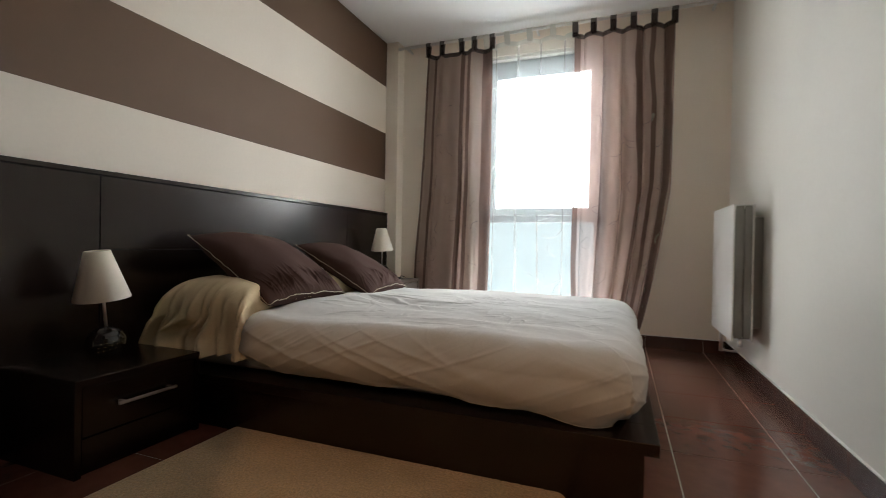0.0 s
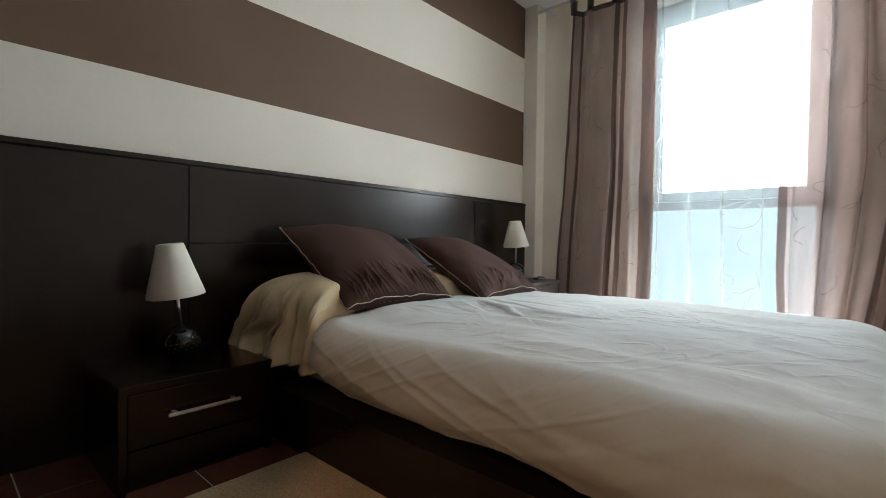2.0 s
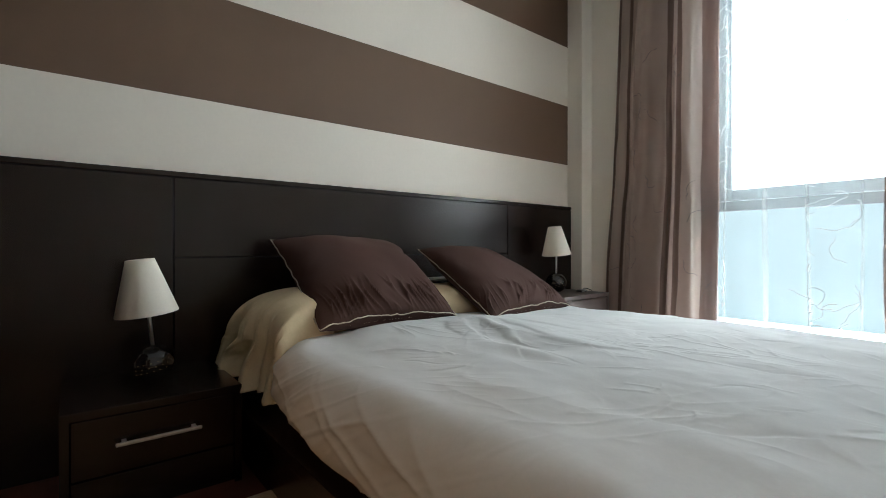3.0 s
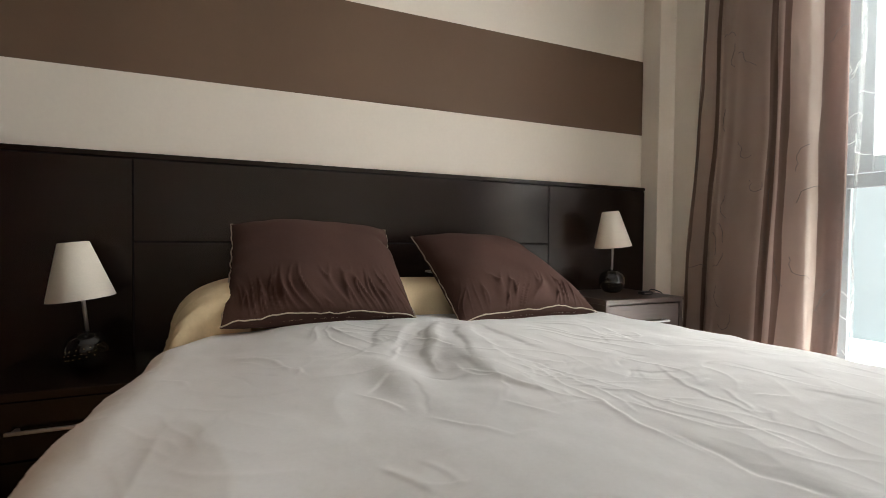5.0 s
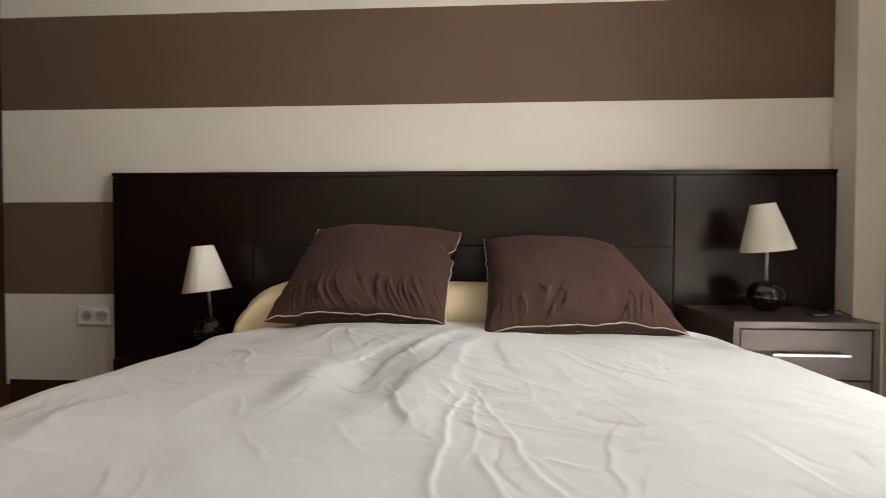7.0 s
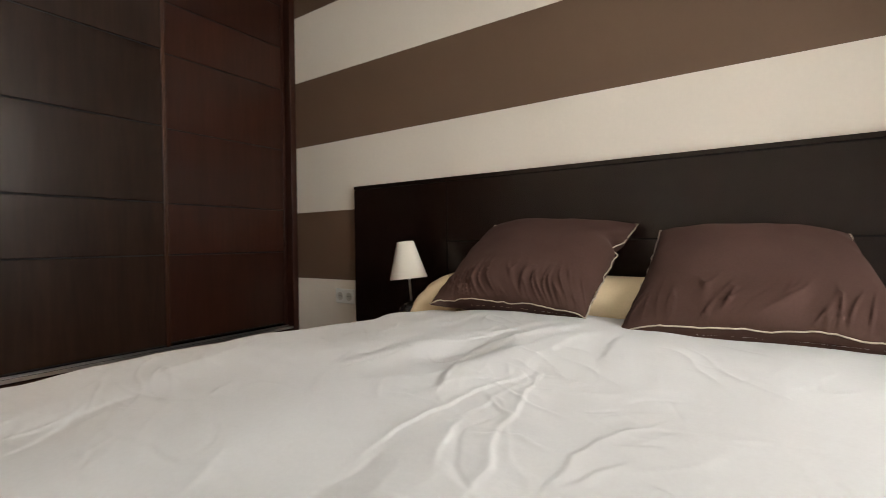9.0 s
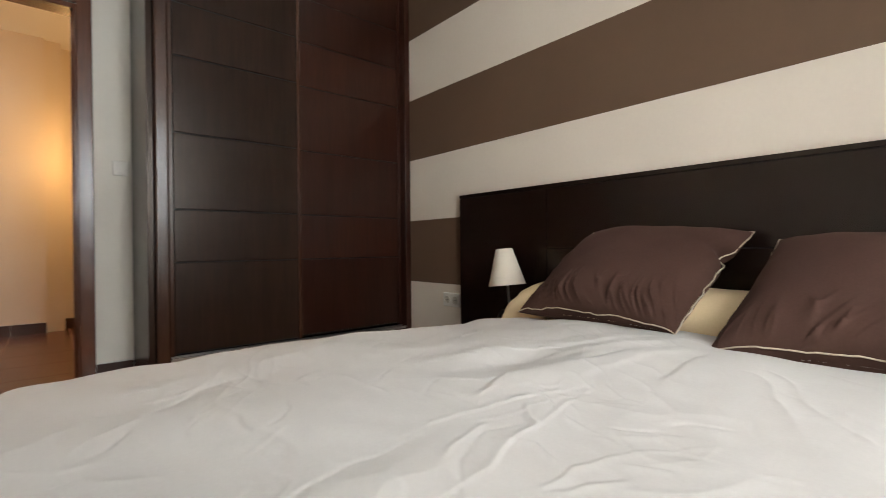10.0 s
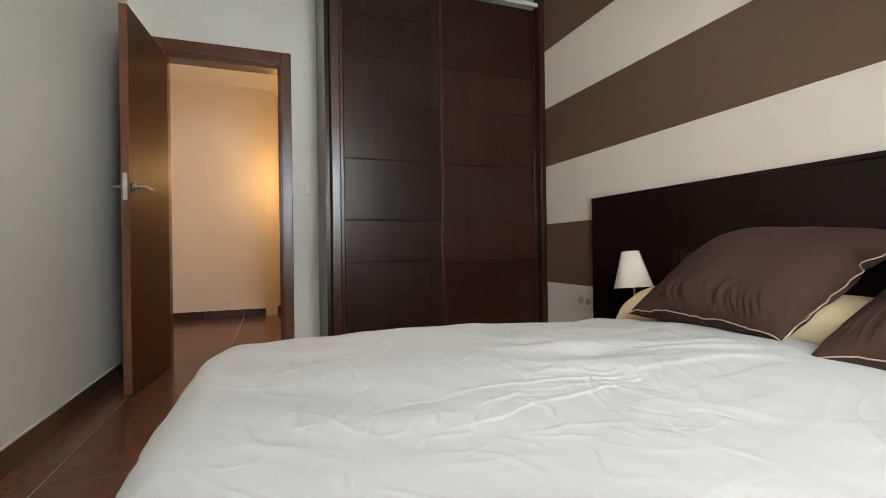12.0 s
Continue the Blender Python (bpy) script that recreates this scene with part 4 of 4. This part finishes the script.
def table_lamp(x, y, z, shade_y, lift, label):
    """The stem runs from the foot to the shade, which sits askew on it."""
    base = holder("table_lamp", (x, y, z), label, "table lamp", "bedside lamps")
    part("foot", lathe([(0.022, 0.0), (0.038, 0.004), (0.056, 0.022), (0.067, 0.050), (0.068, 0.075), (0.056, 0.103), (0.034, 0.120), (0.012, 0.127)], (x, y, z), 40), black_ceramic, base, "rounded glossy black ceramic foot with gold flecks", smooth=True)
    rng = random.Random(5)
    bm = bmesh.new()
    for row in range(3):
        for i in range(6):
            th = -1.0 + i * 0.30 + 0.1 * row + rng.uniform(-0.03, 0.03)
            hh = 0.034 + row * 0.016 + 0.004 * i
            rr = 0.0688 * math.sqrt(max(1 - ((hh - 0.066) / 0.075) ** 2, 0.05))
            p = Vector((x + rr * math.cos(th), y + rr * math.sin(th), z + hh))
            m = Matrix.Translation(p) @ Matrix.Diagonal((0.0015, 0.0028, 0.0012, 1))
            bmesh.ops.create_icosphere(bm, subdivisions=1, radius=1.0, matrix=m)
    part("fleck", bm, gold_fleck, base, "small gold inlaid flecks")
    centre = Vector((x, y + shade_y, z + lift))
    tilt = Matrix.Translation(centre) @ Matrix.Rotation(radians(6.5), 4, "X")

    def askew(bm):
        bmesh.ops.transform(bm, matrix=tilt, verts=bm.verts)
        return bm

    part("stem", tube([(x, y, z + 0.122), centre + Vector((0, 0, 0.04))], 0.0060, 12), steel, base, "thin steel stem", smooth=True)
    part("lamp_holder", askew(lathe([(0.010, 0.018), (0.016, 0.024), (0.016, 0.075), (0.010, 0.170)], (0, 0, 0), 20)), white_plastic, base, smooth=True)
    part("shade", askew(lathe([(0.098, 0.0), (0.0985, 0.002), (0.0445, 0.193), (0.0435, 0.194), (0.042, 0.193), (0.096, 0.002), (0.098, 0.0)], (0, 0, 0), 64, cap=False)), shade_cloth, base, "cream conical fabric shade", smooth=True)
    ring = tube([(0.042 * math.cos(a), 0.042 * math.sin(a), 0.187) for a in [2 * math.pi * i / 32 for i in range(32)]], 0.0016, 6, closed=True)
    for a in (0, 2.1, 4.2):
        tube([(0, 0, 0.170), (0.041 * math.cos(a), 0.041 * math.sin(a), 0.187)], 0.0014, 6, bm=ring)
    part("shade_ring", askew(ring), steel, base)
    return base


table_lamp(0.232, 1.205, 0.336, -0.016, 0.240, "lamp with cream cone shade on the low near-black nightstand")
table_lamp(0.205, 3.560, 0.506, 0.004, 0.252, "lamp with cream cone shade on the greyish nightstand")

device = thing("remote_control", boxes((0.31, 0.35, 3.64, 3.71, 0.506, 0.522), bevel=0.004), dark_plastic, "small black box lying on the nightstand", "device")
part("label_strip", boxes((0.3505, 0.3515, 3.65, 3.70, 0.511, 0.517)), steel, device)
thing("power_cable", tube([(0.32, 3.71, 0.512), (0.30, 3.745, 0.526), (0.30, 3.775, 0.524), (0.32, 3.80, 0.512), (0.335, 3.812, 0.49), (0.30, 3.83, 0.35), (0.22, 3.87, 0.22), (0.14, 3.90, 0.16)], 0.003, 8), dark_plastic, "thin black cable falling behind the nightstand", "cable", smooth=True)
thing("book", boxes((0.10, 0.24, 2.50, 2.665, 0.632, 0.642), bevel=0.001), white_plastic, "flat pale booklet lying on the bolster behind the cushion", "book")

# ---- radiator ----
RY0, RY1, RZ0, RZ1 = 3.12, 3.74, 0.27, 1.09
rad = holder("radiator", (2.87, (RY0 + RY1) / 2, RZ0), "white flat-fronted panel radiator hung on the greige wall", "radiator")
part("front_panel", boxes((2.795, 2.806, RY0, RY1, RZ0, RZ1), bevel=0.005), white_enamel, rad)
part("back_panel", boxes((2.895, 2.905, RY0, RY1, RZ0, RZ1), bevel=0.004), white_enamel, rad)
fins = bmesh.new()
for i in range(24):
    yy = RY0 + 0.02 + i * (RY1 - RY0 - 0.04) / 23
    box(fins, 2.808, 2.893, yy, yy + 0.0025, RZ0 + 0.03, RZ1 - 0.03)
tagged(part("fins", fins, grey_enamel, rad, "grey steel convector fins"), kind="stuff")
part("side_cover", boxes((2.808, 2.85, RY0 + 0.002, RY0 + 0.006, RZ0 + 0.02, RZ1 - 0.012), (2.856, 2.893, RY0 + 0.002, RY0 + 0.006, RZ0 + 0.02, RZ1 - 0.012), bevel=0.001), grey_enamel, rad)
part("top_grille", boxes(*[(2.807, 2.894, RY0 + 0.02 + i * 0.02, RY0 + 0.034 + i * 0.02, RZ1 - 0.008, RZ1 - 0.003) for i in range(29)]), white_enamel, rad)
for yy in (RY0 + 0.05, RY1 - 0.08):
    part("bracket", boxes((2.905, EAST - 0.0005, yy, yy + 0.03, RZ0 + 0.08, RZ1 - 0.08)), grey_enamel, rad)
for yy in (RY0 + 0.04, RY1 - 0.05):
    drop = 0.035 if yy < 3.4 else 0.17
    part("valve", tube([(2.85, yy, RZ0 + 0.02), (2.85, yy, RZ0 - drop)], 0.013, 14), steel, rad, "chromed radiator valve", smooth=True)
part("pipe", tube([(2.85, RY1 - 0.05, RZ0 - 0.155), (2.90, RY1 - 0.05, RZ0 - 0.165), (EAST - 0.0125, RY1 - 0.05, RZ0 - 0.165)], 0.0075, 10), steel, rad, smooth=True)

# ---- curtains ----
ROD_Y, ROD_Z = 3.965, 2.70
rod = thing("curtain_rod", tube([(0.135, ROD_Y, ROD_Z), (EAST - 0.001, ROD_Y, ROD_Z)], 0.013, 16), rod_white, "thin white lacquered curtain rod under the ceiling", "curtain rod", smooth=True)
for xx in (0.22, 1.46, 2.82):
    part("rod_bracket", boxes((xx - 0.01, xx + 0.01, ROD_Y, NORTH - 0.0005, ROD_Z - 0.008, ROD_Z + 0.008), bevel=0.002), rod_white, rod)


def curtain(name, top, bottom, tabs, cloth, tape, label, waves, depth, y_shift=0.0, thread_mat=None, seed=0, z_top=2.615, z_bot=0.05, overlap=0.03):
    cur = holder(name, (sum(top) / 2, ROD_Y + y_shift, z_bot), label, "curtain", "curtains at the window")

    def f(u, v):
        z = z_bot + (z_top - z_bot) * v
        lo, hi = bottom[0] + (top[0] - bottom[0]) * v ** 0.8, bottom[1] + (top[1] - bottom[1]) * min(v * 2.1, 1) ** 0.75
        warp = noise.noise(Vector((u * 2.3, v * 0.7, seed)))
        uu = u + overlap * math.sin(2 * math.pi * waves * u) + 0.012 * warp * (1 - v)
        x = lo + (hi - lo) * uu
        ph = 2 * math.pi * waves * (u + 0.05 * warp)
        y = ROD_Y + y_shift + depth * (0.6 + 0.6 * (1 - v)) * (math.sin(ph) + 0.45 * math.sin(2.3 * ph + seed + 1.2 * (1 - v)))
        x += 0.022 * noise.noise(Vector((u * 2.5, v * 2.2, seed + 7))) * (1 - v ** 4)
        y += 0.016 * noise.noise(Vector((u * 12, v * 5, seed + 4)))
        sag = 0.028 * abs(math.sin(math.pi * u * (tabs - 1))) * smoothstep(0.9, 1.0, v)
        return Vector((x, y, z - sag))

    part("cloth", sheet(150, 60, f), cloth, cur, smooth=True)

    def g(u, v):
        p = f(u, 1 - 0.016 * (1 - v))
        return p + Vector((0, -0.004, 0.001))
    part("heading", sheet(150, 2, g), tape, cur, smooth=True)
    for i in range(tabs):
        u = (i + 0.02) / (tabs - 1) if i == 0 else (i - 0.02 * (i == tabs - 1)) / (tabs - 1)
        p = f(u, 1)
        w = 0.024
        loop = []
        for k in range(13):
            th = math.pi * (k / 12)
            loop.append((ROD_Y - 0.018 * math.cos(th), ROD_Z + 0.016 * math.sin(th)))
        path = [(p.y - 0.003, p.z - 0.03)] + loop + [(p.y + 0.003, p.z - 0.03)]
        bm = bmesh.new()
        layer = bm.loops.layers.uv.new("UVMap")
        rows = [(bm.verts.new((p.x - w, yy, zz)), bm.verts.new((p.x + w, yy, zz))) for yy, zz in path]
        for a, b in zip(rows, rows[1:]):
            face = bm.faces.new((a[0], a[1], b[1], b[0]))
            for loop_, c in zip(face.loops, ((0.3, 0), (0.35, 0), (0.35, 0.1), (0.3, 0.1))):
                loop_[layer].uv = c
        part("tab", bm, tape, cur)
    if thread_mat:
        rng = random.Random(seed)
        bm = bmesh.new()
        for _ in range(110 if thread_mat is thread else 24):
            u0, v0 = (rng.choice((0.07, 0.72)) + rng.gauss(0, 0.06) if thread_mat is thread else rng.uniform(0.05, 0.95)), rng.uniform(0.1, 0.85)
            a = rng.uniform(0, 6.28)
            pts = []
            for k in range(9):
                pts.append(f(min(max(u0, 0), 1), min(max(v0, 0), 1)) + Vector((0, -0.0018, 0)))
                a += rng.uniform(-0.9, 0.9)
                u0 += 0.016 * math.cos(a)
                v0 += 0.007 * math.sin(a)
            tube(pts, 0.0019 if thread_mat is thread else 0.0011, 4, bm=bm)
        tagged(part("embroidery", bm, thread_mat, cur, "scattered stitched squiggles"), kind="stuff")
    return cur


curtain("curtain", (0.445, 1.07), (0.31, 1.05), 5, brown_organza, brown_tape, "sheer brown striped organza curtain hung by dark tabs", 2.5, 0.016, thread_mat=brown_thread, seed=3)
curtain("curtain", (1.78, 2.545), (1.80, 2.30), 6, brown_organza_wide, brown_tape, "sheer brown banded organza curtain with tabs, gathered at the foot", 5, 0.018, thread_mat=brown_thread, seed=8)
curtain("sheer_curtain", (1.00, 1.80), (0.98, 1.82), 5, white_organza, white_tape, "thin white organza curtain with stitched squiggles", 4, 0.018, y_shift=0.03, thread_mat=thread, seed=12, z_top=2.64, overlap=0.055)

# ---- rug ----


def rug_mesh():
    x0, x1, y0, y1 = 0.62, 2.02, 0.55, 1.53

    def f(u, v):
        a, b = 2 * u - 1, 2 * v - 1
        e = 1 - max(abs(a), abs(b))
        h = 0.016 * min(e / 0.03, 1) ** 0.5 if e > 0 else 0
        x, y = x0 + (x1 - x0) * u, y0 + (y1 - y0) * v
        n = noise.noise(Vector((x * 60, y * 60, 0)))
        return Vector((x + 0.004 * n, y + 0.004 * noise.noise(Vector((x * 50, y * 50, 4))), 0.002 + h * (1 + 0.16 * n)))

    return sheet(150, 110, f)


thing("rug", rug_mesh(), pile, "beige wool pile rug tucked against the bed", "rug", smooth=True)

# ---- skirting and floor, laid last ----
TILE, JOINT = 0.42, 0.0045
GX, GY = 2.80, 0.335
structure("subfloor", boxes((-0.15, EAST + 0.15, DOORWALL - 0.12, NORTH + 0.3, -0.12, -0.0018)), grout, "grout bed under the floor tiles", "floor")
structure("hall_subfloor", boxes((0.3, 4.3, -3.25, DOORWALL - 0.121, -0.12, -0.0018)), grout, "grout bed under the hall floor tiles", "floor")


def skirting(name, runs, base_label="brown tiled skirting"):
    sk = tagged(holder(name, (runs[0][0], runs[0][2], 0), "", ""), base_label, "baseboard", kind="structure")
    for x0, x1, y0, y1 in runs:
        along_y = (y1 - y0) > (x1 - x0)
        lo, hi = (y0, y1) if along_y else (x0, x1)
        start = (GY if along_y else GX)
        cuts = [lo] + [start + TILE * k for k in range(-12, 12) if lo + 0.03 < start + TILE * k < hi - 0.03] + [hi]
        for a, b in zip(cuts, cuts[1:]):
            if along_y:
                bm = boxes((x0, x1, a + 0.001, b - 0.001, 0, 0.098), bevel=0.002)
            else:
                bm = boxes((a + 0.001, b - 0.001, y0, y1, 0, 0.098), bevel=0.002)
            part("skirting_tile", bm, skirt_clay, sk)
        if along_y:
            part("caulk_line", boxes((x0 + 0.003, x1, lo, hi, 0.0985, 0.1035)), white_plastic, sk, "thin white filler bead above the tiles")
        else:
            part("caulk_line", boxes((lo, hi, y0 + 0.001, y1, 0.0985, 0.1035)), white_plastic, sk, "thin white filler bead above the tiles")
    return sk


skirting("baseboard", [(EAST - 0.012, EAST - 0.0005, -0.59, NORTH - 0.001)])
skirting("baseboard", [(0.13, EAST - 0.0125, NORTH - 0.012, NORTH - 0.0005)])
skirting("baseboard", [(0.0005, 0.012, 0.04, HB0 - 0.002)])
skirting("baseboard", [(1.702, DOOR_L - 0.076, DOORWALL + 0.0005, DOORWALL + 0.012)])
skirting("baseboard", [(2.13, 4.14, -2.8995, -2.888)])
skirting("baseboard", [(0.46, 1.99, -3.0995, -3.088)])

floor = tagged(holder("floor", (0, 0, 0), "", ""), "glossy red-brown ceramic tile floor with pale grout", "floor", kind="structure")
mesh_cache = {}


def tile_at(x0, x1, y0, y1):
    w, d = round(x1 - x0, 3), round(y1 - y0, 3)
    if w < 0.012 or d < 0.012:
        return
    key = (w, d)
    if key not in mesh_cache:
        bm = boxes((JOINT / 2, w - JOINT / 2, JOINT / 2, d - JOINT / 2, -0.010, 0.0), bevel=0.0007)
        data = bpy.data.meshes.new("floor_tile")
        bm.to_mesh(data)
        bm.free()
        data.materials.append(tile_clay)
        mesh_cache[key] = data
    ob = new("floor_tile", mesh_cache[key])
    ob.location = (x0, y0, 0)
    ob.parent = floor


for ix in range(-8, 5):
    for iy in range(-9, 11):
        x0, y0 = GX + TILE * ix, GY + TILE * iy
        if y0 + TILE > DOORWALL + 0.02:
            tile_at(max(x0, 0), min(x0 + TILE, EAST), max(y0, DOORWALL), min(y0 + TILE, NORTH))
        if y0 < DOORWALL:
            tile_at(max(x0, 0.45), min(x0 + TILE, 4.15), max(y0, -3.1), min(y0 + TILE, DOORWALL))
